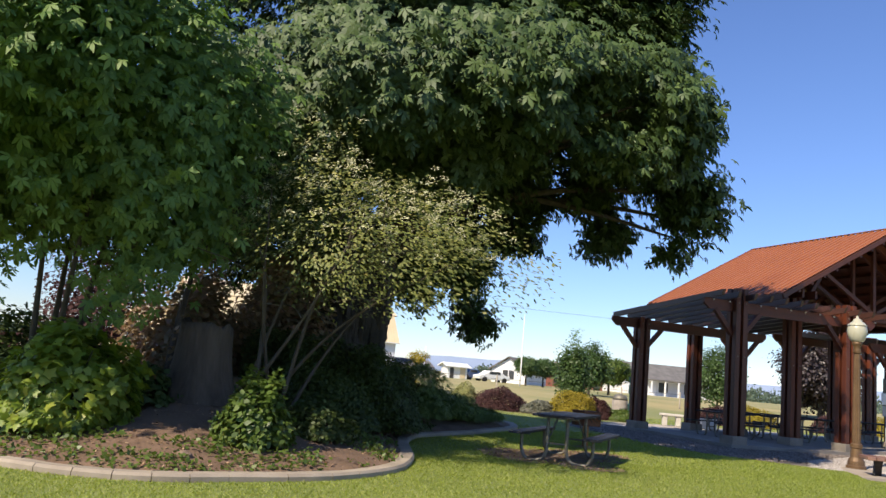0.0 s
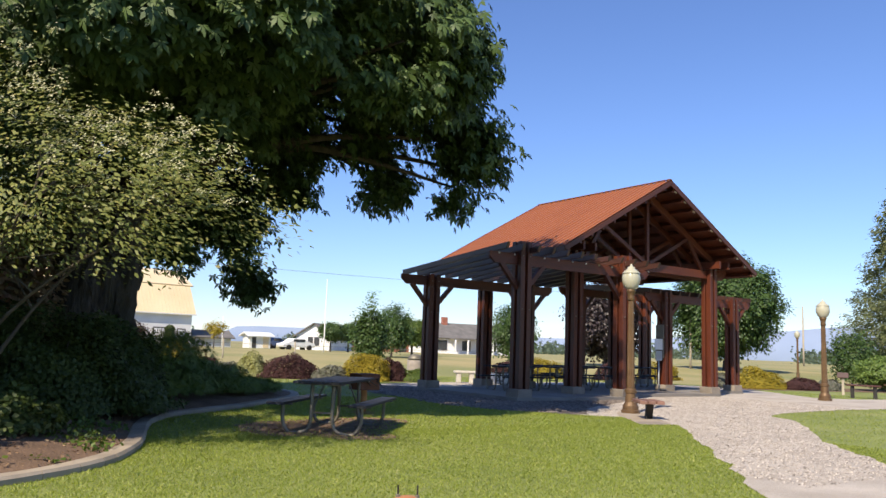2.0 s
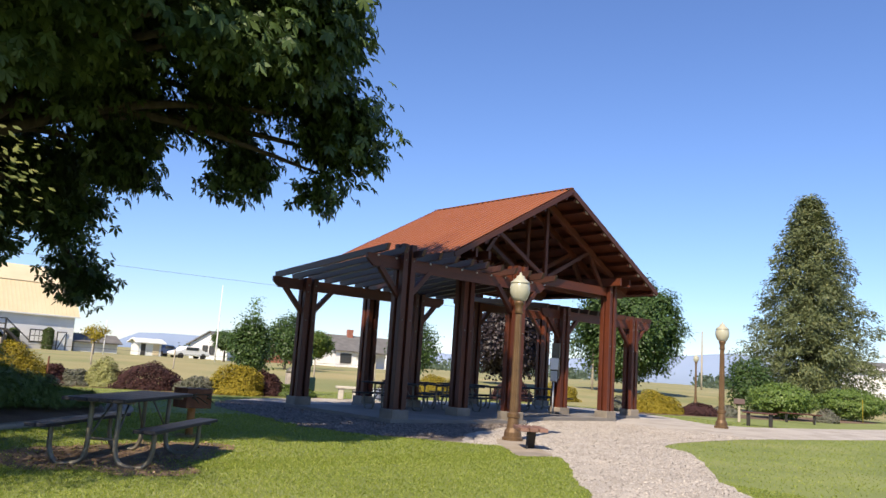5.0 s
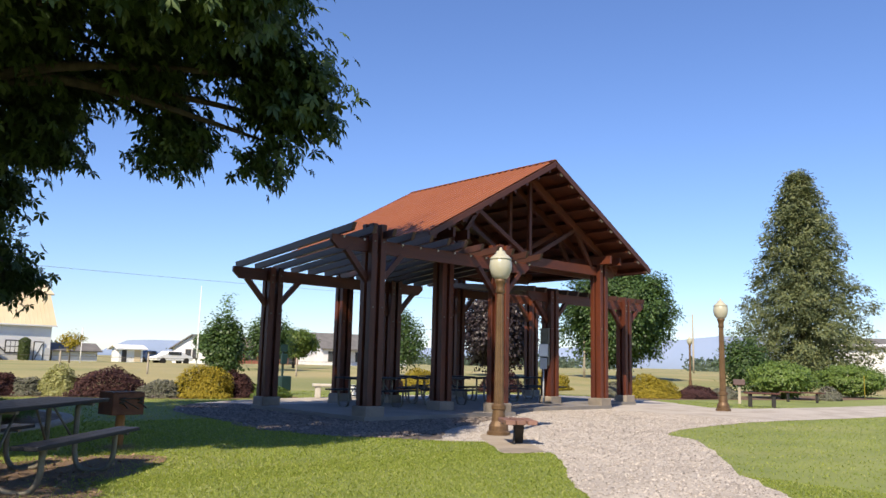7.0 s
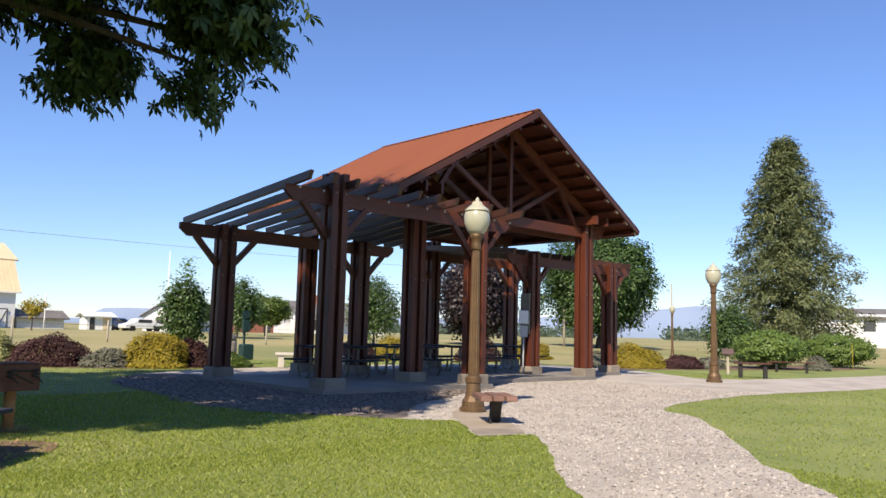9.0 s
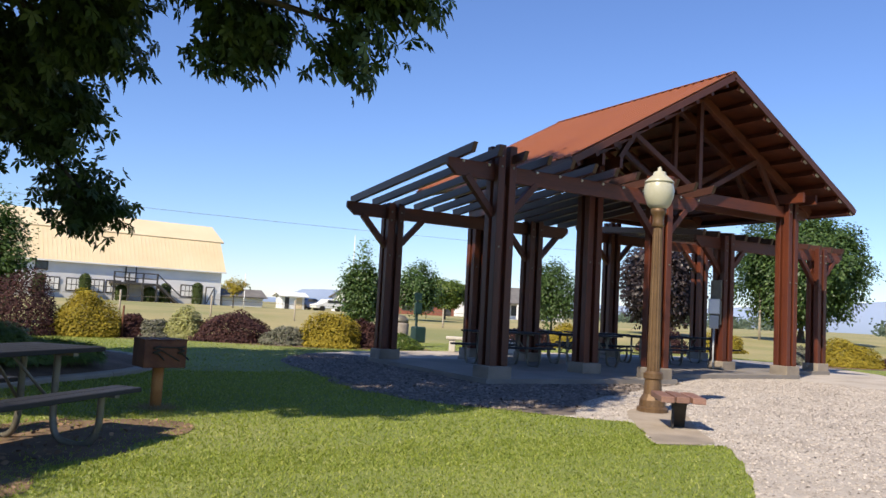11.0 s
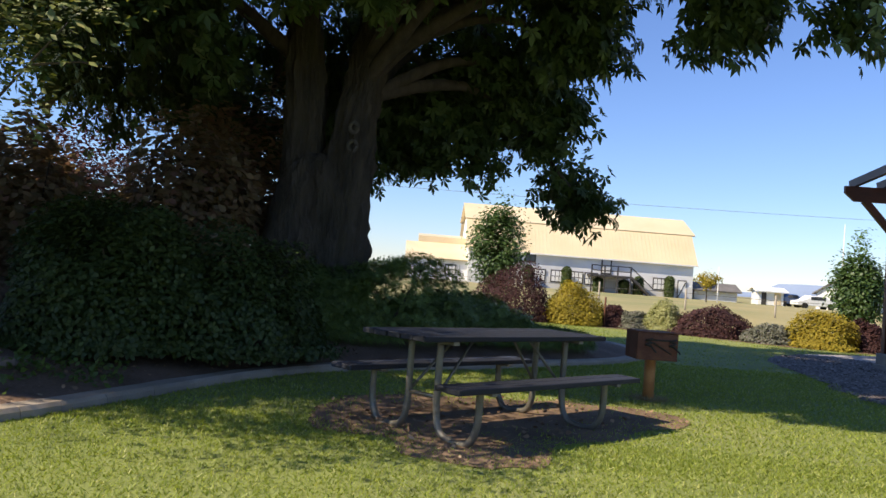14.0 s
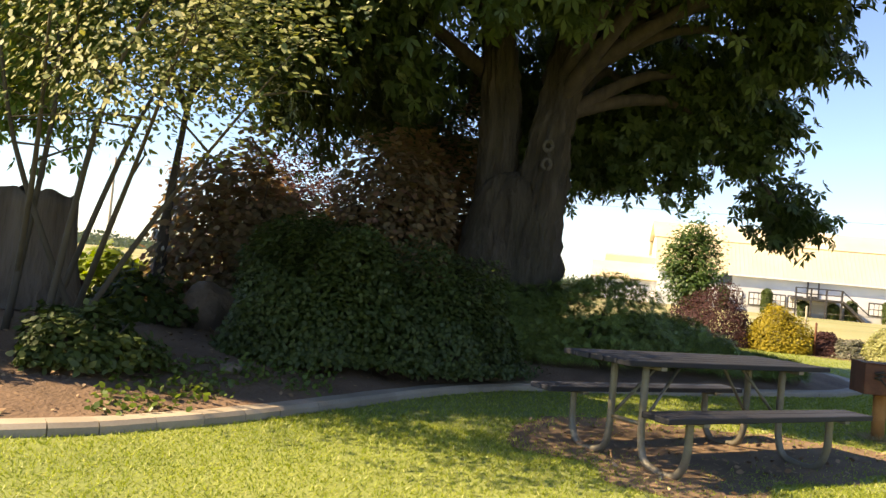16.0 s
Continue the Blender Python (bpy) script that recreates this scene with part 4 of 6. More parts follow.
def build_sapling():
    x, y = -3.1, 13.2
    z = base_z(x, y)
    t = thing("maple_sapling", "young multi-stemmed maple with bright green leaves", "tree", pose(x, y, z - 0.05) @ Matrix.Scale(1.1, 4))
    for i, (ax, ay) in enumerate(((0.15, -0.2), (-0.1, 0.0), (0.3, 0.05), (0.05, 0.25), (0.5, -0.1))):
        pts = spline([(ax, ay, 0), (ax * 1.3, ay * 1.3, 1.2), (ax * 2.0, ay * 2, 2.6), (ax * 3.5, ay * 3.5, 4.6)], 4)
        part("stem", tube(bmesh.new(), pts, np.linspace(0.05, 0.015, len(pts)), 7), BARK_PALE, t, "thin pale greenish stem", smooth=True)
    d, k = ball(400, 0.4)
    cen = np.array([-0.1, 0.1, 4.1]) + d * (k * lumpy(d, 0.2, 8.8))[:, None] * np.array([2.5, 1.9, 2.5])
    cen = cen[cen[:, 2] > 1.4]
    # second leaf mass, mostly out of view, added to shade the bed soil
    d, k = ball(190, 0.4)
    cen = np.vstack((cen, np.array([-1.3, -1.7, 4.4]) + d * (k * lumpy(d, 0.2, 3.1))[:, None] * np.array([1.7, 1.4, 2.0])))
    p, nrm, tp = clump_leaves(cen, 42, 0.25, np.array([0, 0.6, 3.5]), droop=1.4, up=0.4)
    nrm = unit(nrm + np.array([-0.4, -0.4, 0.4]))
    foliage("crown", p, nrm, tp, rng.uniform(0.10, 0.18, len(p)), lobed(), MAPLE_YOUNG, t)


build_sapling()


def build_elder():
    x, y = 0.16, 12.67
    z = base_z(x, y)
    t = thing("elder_shrub", "tall arching elder shrub with cream flower heads and pale stems", "shrub", pose(x, y, z - 0.05) @ Matrix.Scale(1.1, 4))
    ends = [(2.2, -1.4, 2.5), (1.5, -0.5, 3.3), (0.7, -1.2, 2.9), (-0.6, -0.6, 3.2), (-0.9, 0.5, 3.0), (1.0, 0.7, 3.5), (2.0, 0.3, 2.6)]
    for i, e in enumerate(ends):
        e = (e[0] * 0.86, e[1] * 0.86, e[2] * 0.95)
        b = (-0.3 + 0.36 * math.sin(i * 2.4), 0.12 + 0.3 * math.cos(i * 2.4), 0)
        m = (e[0] * 0.42 + b[0] * 0.5 + 0.18 * math.sin(i * 3.7), e[1] * 0.42 + b[1] * 0.5 + 0.18 * math.cos(i * 5.1), e[2] * (0.58 + 0.1 * math.sin(i * 1.9)))
        pts = spline([b, m, e], 6)
        part("stem", tube(bmesh.new(), pts, np.linspace(0.032, 0.006, len(pts)), 7, 0.2), BARK_PALE, t, "arching pale woody stem", smooth=True)
        for j in range(3):
            s = pts[6 + j * 2]
            q = np.array(s) + rng.normal(size=3) * np.array([0.5, 0.5, 0.25]) + np.array([0, 0, 0.25])
            part("twig", tube(bmesh.new(), [tuple(s), tuple((np.array(s) + q) / 2 + 0.05), tuple(q)], [0.012, 0.008, 0.004], 5), BARK_PALE, t)
    d, k = ball(470, 0.35)
    cen = np.array([0.55, -0.25, 2.75]) + d * (k * lumpy(d, 0.3, 1.3))[:, None] * np.array([1.75, 1.35, 1.15])
    gap = np.array([noise.noise(Vector(q) * 1.5) for q in cen])
    cen = cen[gap > -0.14]
    cen = np.vstack((cen, np.array([1.85, -1.15, 2.45]) + rng.normal(size=(90, 3)) * np.array([0.5, 0.4, 0.36])))
    p, nrm, tp = clump_leaves(cen, 24, 0.14, np.array([0.4, 0, 2.0]), droop=0.3, up=0.7)
    nrm = unit(nrm + np.array([-0.6, -0.5, 0.5]))
    foliage("leaves", p, nrm, tp, rng.uniform(0.04, 0.08, len(p)), oval(0.3), ELDER, t, "narrow olive-green leaflets")
    top = cen[cen[:, 2] > 2.4]
    top = top[rng.integers(0, len(top), 260)] + rng.normal(size=(260, 3)) * 0.16 + np.array([0, 0, 0.12])
    q = np.repeat(top, 20, axis=0) + rng.normal(size=(260 * 20, 3)) * np.array([0.04, 0.04, 0.02])
    foliage("blossom", q, unit(rng.normal(size=q.shape) * 0.4 + np.array([-0.4, -0.35, 1])), rng.normal(size=q.shape), 0.03, oval(0.5), FLOWER, t, "flat cream flower heads")


build_elder()


def build_stump():
    x, y = -0.93, 13.4
    z = base_z(x, y)
    bm = bmesh.new()
    seg, rows = 40, 9
    rings = []
    for j in range(rows):
        h = j / (rows - 1)
        ring = []
        for i in range(seg):
            a = 2 * math.pi * i / seg
            r = (0.38 - 0.06 * h + 0.14 * (1 - h) ** 3) * (1 + 0.16 * noise.noise(Vector((math.cos(a) * 2.2, math.sin(a) * 2.2, h * 0.5))) + 0.05 * math.sin(a * 9))
            top = 1.05 + 0.16 * noise.noise(Vector((math.cos(a) * 1.5, math.sin(a) * 1.5, 7)))
            ring.append(bm.verts.new((r * math.cos(a), r * math.sin(a), -0.05 + h * top)))
        rings.append(ring)
    c = bm.verts.new((0, 0, 0.82))
    for r0, r1 in zip(rings, rings[1:]):
        for i in range(seg):
            bm.faces.new((r0[i], r0[(i + 1) % seg], r1[(i + 1) % seg], r1[i]))
    for i in range(seg):
        bm.faces.new((rings[-1][i], rings[-1][(i + 1) % seg], c))
    ob = part("tree_stump", bm, STUMP, smooth=True)
    ob.matrix_world = pose(x, y, z) @ Matrix.Scale(1.1, 4)
    tagged(ob, "old weathered grey-brown tree stump with a hollow top", "stump")


build_stump()


def build_rock(x, y, s, sz, name="boulder", label="rounded brown boulder half sunk in the bed", seed=0.0):
    bm = bmesh.new()
    bmesh.ops.create_icosphere(bm, subdivisions=4, radius=1)
    for v in bm.verts:
        k = 1 + 0.22 * noise.noise(v.co * 1.3 + Vector((seed, 0, 0))) + 0.06 * noise.noise(v.co * 4 + Vector((0, seed, 0)))
        v.co = Vector((v.co.x * s * k, v.co.y * s * 0.8 * k, v.co.z * sz * k))
    ob = part(name, bm, ROCK, smooth=True)
    ob.matrix_world = pose(x, y, base_z(x, y) + sz * 0.4, 0, 0, seed * 40)
    return tagged(ob, label, "rock")


build_rock(-0.15, 15.45, 0.42, 0.4, seed=1.3)
build_rock(1.5, 13.4, 0.12, 0.07, "stone", "small pale stone lying on the soil", 2.1)
build_rock(-1.2, 10.6, 0.09, 0.05, "stone", "small pale stone lying on the soil", 3.7)

build_bush("laurel_shrub", "large dark glossy evergreen shrub beside the kerb", 1.6, 15.3, 1.25, 1.4, DARKLEAF, 36000, 0.055, lump=0.2)
build_bush("laurel_shrub", "dark evergreen shrub filling the bed", 0.8, 16.5, 1.1, 1.45, DARKLEAF, 20000, 0.055, lump=0.2)
build_bush("laurel_shrub", "dark evergreen shrub overhanging the kerb", 2.6, 16.2, 1.2, 1.3, DARKLEAF, 20000, 0.055, lump=0.22)
for _x, _y, _r, _h in ((4.0, 19.0, 1.32, 1.27), (5.2, 19.85, 1.15, 0.68), (6.35, 20.45, 0.94, 0.33), (4.9, 21.5, 1.2, 0.55), (3.1, 18.2, 0.88, 1.0)):
    build_bush("juniper_shrub", "low spreading dark green juniper over the kerb", _x, _y, _r, _h, JUNIPER, 6500, 0.13, sprig(), "junipers", 1.15, lump=0.22)
build_bush("reddish_shrub", "loose shrub with reddish bronze new growth", -0.75, 17.2, 1.35, 2.65, RED_SHRUB, 15000, 0.12, lump=0.25, lo=0.45)
build_bush("reddish_shrub", "loose shrub with reddish bronze new growth", 0.9, 18.6, 1.35, 3.1, RED_SHRUB, 15000, 0.12, lump=0.25, lo=0.45)
build_bush("reddish_shrub", "tall loose olive and bronze shrub beside the maple trunk", 1.4, 20.6, 1.5, 3.4, RED_SHRUB, 15000, 0.12, lump=0.25, lo=0.45)
build_bush("reddish_shrub", "dark maroon-leaved shrub in the shade of the sapling", -4.61, 16.47, 1.2, 0.9, PURPLE, 15000, 0.095, lump=0.25, lo=0.45, size=1.09)
build_bush("reddish_shrub", "dark maroon shrub in shade behind the stump", -2.82, 15.16, 0.7, 0.9, PURPLE, 4000, 0.10, lump=0.25, lo=0.5, size=1.1)
build_bush("laurel_shrub", "dark evergreen shrub behind the sapling", -4.2, 15, 1.0, 1.35, DARKLEAF, 6000, 0.10, lump=0.25, size=1.09)
build_bush("reddish_shrub", "dark maroon shrub at the back of the bed", -6.6, 17.6, 1.2, 0.9, PURPLE, 6000, 0.10, lump=0.25, size=1.1)
build_bush("yellow_green_shrub", "bright yellow-green leafy shrub at the bed edge", -2.65, 12.3, 1.0, 1.25, YELLOWISH, 2600, 0.13, palmate(), lump=0.18, size=1)
build_bush("yellow_green_shrub", "bright yellow-green leafy shrub in the bed", -2.79, 16.89, 0.7, 0.75, YELLOWISH, 1200, 0.12, palmate(), lump=0.18, size=1.1)
build_bush("leafy_shrub", "upright fresh green leafy shrub by the kerb", -0.33, 11.4, 0.44, 0.9, BRIGHT, 2600, 0.085, lump=0.2)
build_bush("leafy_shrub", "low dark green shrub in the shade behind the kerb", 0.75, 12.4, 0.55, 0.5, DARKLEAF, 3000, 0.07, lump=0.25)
build_bush("reddish_shrub", "tall dark maroon shrub at the back of the bed", -3.01, 22.69, 1.6, 3.2, PURPLE, 15000, 0.09, lump=0.25, lo=0.4, size=1.1)
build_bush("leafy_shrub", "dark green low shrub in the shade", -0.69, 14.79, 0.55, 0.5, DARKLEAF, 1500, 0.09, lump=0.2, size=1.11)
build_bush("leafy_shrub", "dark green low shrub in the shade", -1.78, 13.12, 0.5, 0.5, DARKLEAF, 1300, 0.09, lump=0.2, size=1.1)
build_tree("dark_stemmed_tree", "slender dark-stemmed small tree in the bed", -1.32, 15.96, 0.085, 2.3, (0.5, -0.2, 3.9), (1.6, 1.4, 1.2), FIELD_GREEN, 9000, 0.06, oval(), BARK_DARK, 7, spread=0.26, size=1.1)


def build_weeds():
    """Low weeds, fallen leaves and trodden litter."""
    n = 5200
    x, y = rng.uniform(-5, 2.3, n), rng.uniform(9.8, 14.5, n)
    d = rim(x, y)
    ok = inside(KERB, x, y) & (d > 0.12) & (d < 1.3) & (np.array([noise.noise(Vector((a * 0.9, b * 0.9, 5))) for a, b in zip(x, y)]) > -0.28 + 0.3 * (x > 0.5) * (x < 9))
    x, y = x[ok], y[ok]
    z = np.array([base_z(a, b) for a, b in zip(x, y)])
    p = np.stack((x, y, z + rng.random(len(x)) * 0.07), 1)
    q = np.repeat(p, 3, axis=0) + rng.normal(size=(len(p) * 3, 3)) * np.array([0.05, 0.05, 0.015])
    ob = foliage("weeds", q, unit(rng.normal(size=q.shape) * 0.6 + np.array([0, 0, 1])), rng.normal(size=q.shape), rng.uniform(0.04, 0.08, len(q)), oval(), BRIGHT)
    tagged(ob, "low green weeds along the bed edge", "weeds", kind="stuff")
    n = 5000
    x, y = rng.uniform(-5, 4, n), rng.uniform(9.8, 18, n)
    ok = inside(KERB, x, y) & (rim(x, y) > 0.1)
    x, y = x[ok], y[ok]
    z = np.array([base_z(a, b) for a, b in zip(x, y)])
    m = 1100
    x2, y2 = rng.uniform(3.8, 8, m), rng.uniform(12, 16, m)
    ok = inside(DIRT_EDGE, x2, y2)
    x, y, z = np.concatenate((x, x2[ok])), np.concatenate((y, y2[ok])), np.concatenate((z, np.full(ok.sum(), 0.018)))
    p = np.stack((x, y, z + 0.012), 1)
    ob = foliage("leaf_litter", p, unit(rng.normal(size=p.shape) * 0.35 + np.array([0, 0, 1])), rng.normal(size=p.shape), rng.uniform(0.02, 0.065, len(p)), oval(0.4), LITTER)
    tagged(ob, "dry brown leaf litter and chips on soil", "leaf litter", kind="stuff")


build_weeds()


def build_straw():
    """Dead straw round the foot of the grill post."""
    n = 900
    a, r = rng.random(n) * 6.283, 0.05 + np.abs(rng.normal(size=n)) * 0.11
    p = np.stack((7.52 + r * np.cos(a), 16.2 + r * np.sin(a), rng.random(n) * 0.02), 1)
    tip = np.stack((np.cos(a), np.sin(a), rng.uniform(0.1, 1.6, n)), 1) + rng.normal(size=(n, 3)) * 0.4
    ob = foliage("dead_grass", p, rng.normal(size=(n, 3)), tip, rng.uniform(0.04, 0.08, n), oval(0.05), STRAW)
    tagged(ob, "dead straw-coloured grass round the grill post", "dead grass", kind="stuff")


build_straw()


def build_grass():
    """Blades near the walk, thinning with distance."""
    def spread(n, x0, x1, y0, y1, h, w):
        x, y = rng.uniform(x0, x1, n), rng.uniform(y0, y1, n)
        ok = ~inside(KERB, x, y) & ~inside(PATH_EDGE, x, y)
        worn = inside(DIRT_EDGE, x, y) | inside(LAMP_PAD, x, y)
        edge = np.exp(-rim(x, y, DIRT_EDGE) / 0.22)
        ok &= ~worn | (rng.random(n) < 0.02 + 0.75 * edge)
        x, y = x[ok], y[ok]
        m = len(x)
        a = rng.random(m) * 6.283
        lean = rng.normal(size=(m, 2)) * 0.8
        hh = h * rng.uniform(0.5, 1.4, m)
        ww = w * rng.uniform(0.7, 1.3, m)
        c, s = np.cos(a) * ww, np.sin(a) * ww
        z = np.zeros(m)
        v = np.stack((np.stack((x - c, y - s, z), 1), np.stack((x + c, y + s, z), 1), np.stack((x + lean[:, 0] * hh, y + lean[:, 1] * hh, hh), 1)), 1)
        return v
    v = np.concatenate((spread(270000, -4, 13, 6.5, 13.5, 0.023, 0.005), spread(150000, -4, 13, 12.5, 21, 0.026, 0.0075), spread(90000, 6, 33, 8, 34, 0.024, 0.01), spread(30000, -3, 9, 17, 34, 0.028, 0.011)))
    n = len(v)
    me = bpy.data.meshes.new("grass")
    me.vertices.add(n * 3)
    me.vertices.foreach_set("co", v.reshape(-1))
    me.loops.add(n * 3)
    me.loops.foreach_set("vertex_index", np.arange(n * 3, dtype=np.int32))
    me.polygons.add(n)
    me.polygons.foreach_set("loop_start", (np.arange(n) * 3).astype(np.int32))
    me.update(calc_edges=True)
    me.materials.append(GRASS)
    tagged(new("grass", me), "short mown green grass blades of the lawn", "grass", kind="stuff")


build_grass()


def build_pebbles():
    """Loose stones of the gravel path."""
    n = 90000
    x, y = rng.uniform(8, 24, n), rng.uniform(7, 20, n)
    ok = inside(PATH_EDGE, x, y) & ~inside(ROCK_EDGE, x, y) & ~inside(LAMP_PAD, x, y)
    x, y = x[ok], y[ok]
    m = len(x)
    s = rng.uniform(0.006, 0.02, m)
    t = np.array([(1, 0, 0), (0, 1, 0), (-1, 0, 0), (0, -1, 0), (0, 0, 0.75)], float)
    tf = [(0, 1, 4), (1, 2, 4), (2, 3, 4), (3, 0, 4)]
    p = np.stack((x, y, np.full(m, 0.008)), 1)
    ob = foliage("pebbles", p, rng.normal(size=p.shape) * 0.25 + np.array([0, 0, 1]), rng.normal(size=p.shape), s, (t, tf), PEBBLE)
    tagged(ob, "loose tan and grey gravel stones", "gravel", kind="stuff")


build_pebbles()


def build_river_stones():
    """Rounded stones lying loose on the apron, darkened like it for shade."""
    n = 26000
    x, y = rng.uniform(10.8, 19.6, n), rng.uniform(15.6, 25.8, n)
    ok = inside(ROCK_EDGE, x, y)
    x, y = x[ok], y[ok]
    m = len(x)
    t = np.array([(1, 0, 0), (0.3, 0.8, 0.1), (-0.8, 0.6, 0), (-0.9, -0.4, 0.1), (0.2, -0.9, 0), (0.1, 0.1, 0.6)], float)
    tf = [(0, 1, 5), (1, 2, 5), (2, 3, 5), (3, 4, 5), (4, 0, 5)]
    q = np.stack((x, y, np.full(m, 0.012)), 1)
    ob = foliage("river_stones", q, rng.normal(size=q.shape) * 0.25 + np.array([0, 0, 1]), rng.normal(size=q.shape), rng.uniform(0.015, 0.045, m), (t, tf), STONE_SHADED)
    tagged(ob, "loose river stones of the apron, darkened for shade", "river stones", kind="stuff")


build_river_stones()


# ---- beds and trees round the pavilion ----
for _n, _l, _x, _y, _r, _h, _m, _rx in (
    ("barberry_shrub", "rounded dark purple barberry in the border", 6.45, 32.41, 1.31, 1.75, PURPLE, 1.15),
    ("golden_shrub", "golden-yellow rounded shrub in the border", 8.37, 32.06, 0.93, 1.31, GOLD, 1.1),
    ("barberry_shrub", "small dark purple barberry in the border", 9.64, 32.28, 0.55, 0.71, PURPLE, 1.0),
    ("lavender_clump", "low grey-green lavender clump with faded flowers", 10.3, 32.07, 0.55, 0.55, GREYLEAF, 1.2),
    ("variegated_shrub", "cream and green variegated shrub in the border", 11.17, 31.75, 0.66, 0.88, CREAM, 1.0),
    ("barberry_shrub", "wide dark purple barberry in the border", 12.48, 31.11, 1.04, 0.97, PURPLE, 1.3),
    ("lavender_clump", "low grey-green lavender clump with faded flowers", 13.86, 29.96, 0.66, 0.55, GREYLEAF, 1.3),
    ("golden_shrub", "golden-yellow rounded shrub in the border", 15.12, 29.52, 0.94, 1.05, GOLD, 1.15),
    ("barberry_shrub", "small dark purple barberry in the border", 16.29, 29.52, 0.66, 0.83, PURPLE, 1.0),
    ("low_shrub", "low green clipped shrub in the border", 17.2, 29.21, 0.66, 0.5, BRIGHT, 1.3),
    ("golden_shrub", "golden-yellow rounded shrub beyond the pavilion", 28.01, 33.43, 1.17, 1.05, GOLD, 1.2),
    ("golden_shrub", "golden-yellow rounded shrub beyond the pavilion", 34.54, 24.9, 1.2, 0.99, GOLD, 1.2),
    ("golden_shrub", "golden-yellow rounded shrub beyond the pavilion", 37.25, 33.21, 1.23, 1.04, GOLD, 1.2),
    ("lavender_clump", "low grey-green lavender clump with faded flowers", 32.44, 25.44, 0.63, 0.69, GREYLEAF, 1.2),
    ("barberry_shrub", "small dark purple barberry beyond the pavilion", 36.48, 23.7, 0.88, 0.57, PURPLE, 1.3),
    ("barberry_shrub", "small dark purple barberry beyond the pavilion", 31.66, 31.64, 1.1, 1.04, PURPLE, 1.0),
    ("barberry_shrub", "small dark purple barberry beyond the pavilion", 24.94, 32.56, 1.03, 0.91, PURPLE, 1.0),
    ("lavender_clump", "low grey-green lavender clump with faded flowers", 42.38, 20.19, 0.57, 0.63, GREYLEAF, 1.2),
    ("lavender_clump", "low grey-green lavender clump with faded flowers", 37.72, 23.07, 0.63, 0.57, GREYLEAF, 1.2),
):
    build_bush(_n, _l, _x, _y, _r, _h, _m, int(6000 + 6500 * _r), 0.065, oval(), "border shrubs", _rx, lump=0.13, lo=0.66)

for _x, _y, _r in ((41.62, 22.13, 1.58), (49.03, 21.61, 1.64)):
    build_tree("dome_shrub", "spreading dome of fresh green layered leaves beside the path", _x, _y, 0.07, 0.35, (0, 0, 1.0), (_r, _r, 0.8), DOME, 18000, 0.1, oval(), BARK_DARK, 8, lump=0.1, lo=0.66, group="dome shrubs", category="shrub", spread=(0.15, 0.15, 0.07))


def border(name, pts, amp=0.1):
    sheet(name, ragged(pts, 5, amp), 0.008, SOIL, "dark mulched soil of the shrub border", "soil")


border("border_soil", [(4.23, 33.89), (4.52, 31.59), (8.36, 31.32), (11.1, 30.69), (13.84, 28.89), (16.62, 28.45), (18.34, 28.82), (17.88, 30.18), (14.98, 30.92), (12.23, 32.71), (8.4, 33.64)])
border("border_soil_far", [(31.3, 24.07), (36.8, 22.2), (43.86, 20.01), (49.68, 20.48), (49.04, 23.16), (42.93, 24.52), (37.66, 25.02), (32.97, 26.64)])

build_tree("young_tree", "slim young green tree staked in the field", 19.52, 37.13, 0.05, 0.9, (0.0, 0, 1.75), (0.62, 0.6, 1.05), FIELD_GREEN, 9000, 0.12, oval(), spread=0.18, limbs=6, size=1.11)
foliage("spire", *clump_leaves(np.array([(19.52 + 0.1 * math.sin(k * 2.1), 37.1 + 0.1 * math.cos(k), 2.95 + 0.1 * k) for k in range(12)]), 30, 0.14, (19.5, 37, 2)), 0.12, oval(), MAPLE_YOUNG)
tagged(bpy.data.objects["spire"], "narrow leafy leader shoot of the young tree", "foliage", kind="stuff")
build_tree("young_tree", "young upright green tree before the barn", 5.89, 39.07, 0.06, 0.9, (0, 0, 2.3), (0.85, 0.8, 1.75), FIELD_GREEN, 8000, 0.13, oval(), spread=0.2, limbs=7, size=1.09)
build_tree("lollipop_tree", "round-headed clipped green tree by the houses", 40.82, 66.22, 0.12, 1.5, (0, 0, 2.1), (1.85, 1.7, 0.95), BRIGHT, 18000, 0.15, oval(), spread=0.16, limbs=7, lo=0.6, size=1.14)
build_tree("lollipop_tree", "round-headed clipped green tree by the houses", 43.21, 83.79, 0.12, 1.4, (0, 0, 2.1), (1.25, 1.2, 0.8), FIELD_GREEN, 7000, 0.17, oval(), spread=0.16, limbs=6, lo=0.6, size=1.12)
build_tree("lollipop_tree", "round-headed clipped green tree by the houses", 40.13, 82.25, 0.12, 1.4, (0, 0, 2.1), (1.2, 1.2, 0.8), FIELD_GREEN, 7000, 0.17, oval(), spread=0.16, limbs=6, lo=0.6, size=1.11)
build_tree("field_maple", "full round green shade tree beyond the pavilion", 65.06, 48.17, 0.25, 1.2, (0, 0, 4.1), (3.35, 3.3, 3.0), FIELD_GREEN, 52000, 0.17, oval(), BARK_DARK, 10, spread=0.24, lump=0.14, size=1.54)
build_tree("plum_tree", "dark purple-leaved plum tree beyond the pavilion", 51.49, 50.97, 0.2, 1.0, (0, 0, 3.2), (2.3, 2.2, 2.4), PLUM, 22000, 0.2, oval(), BARK_DARK, 8, spread=0.3, size=1.35)
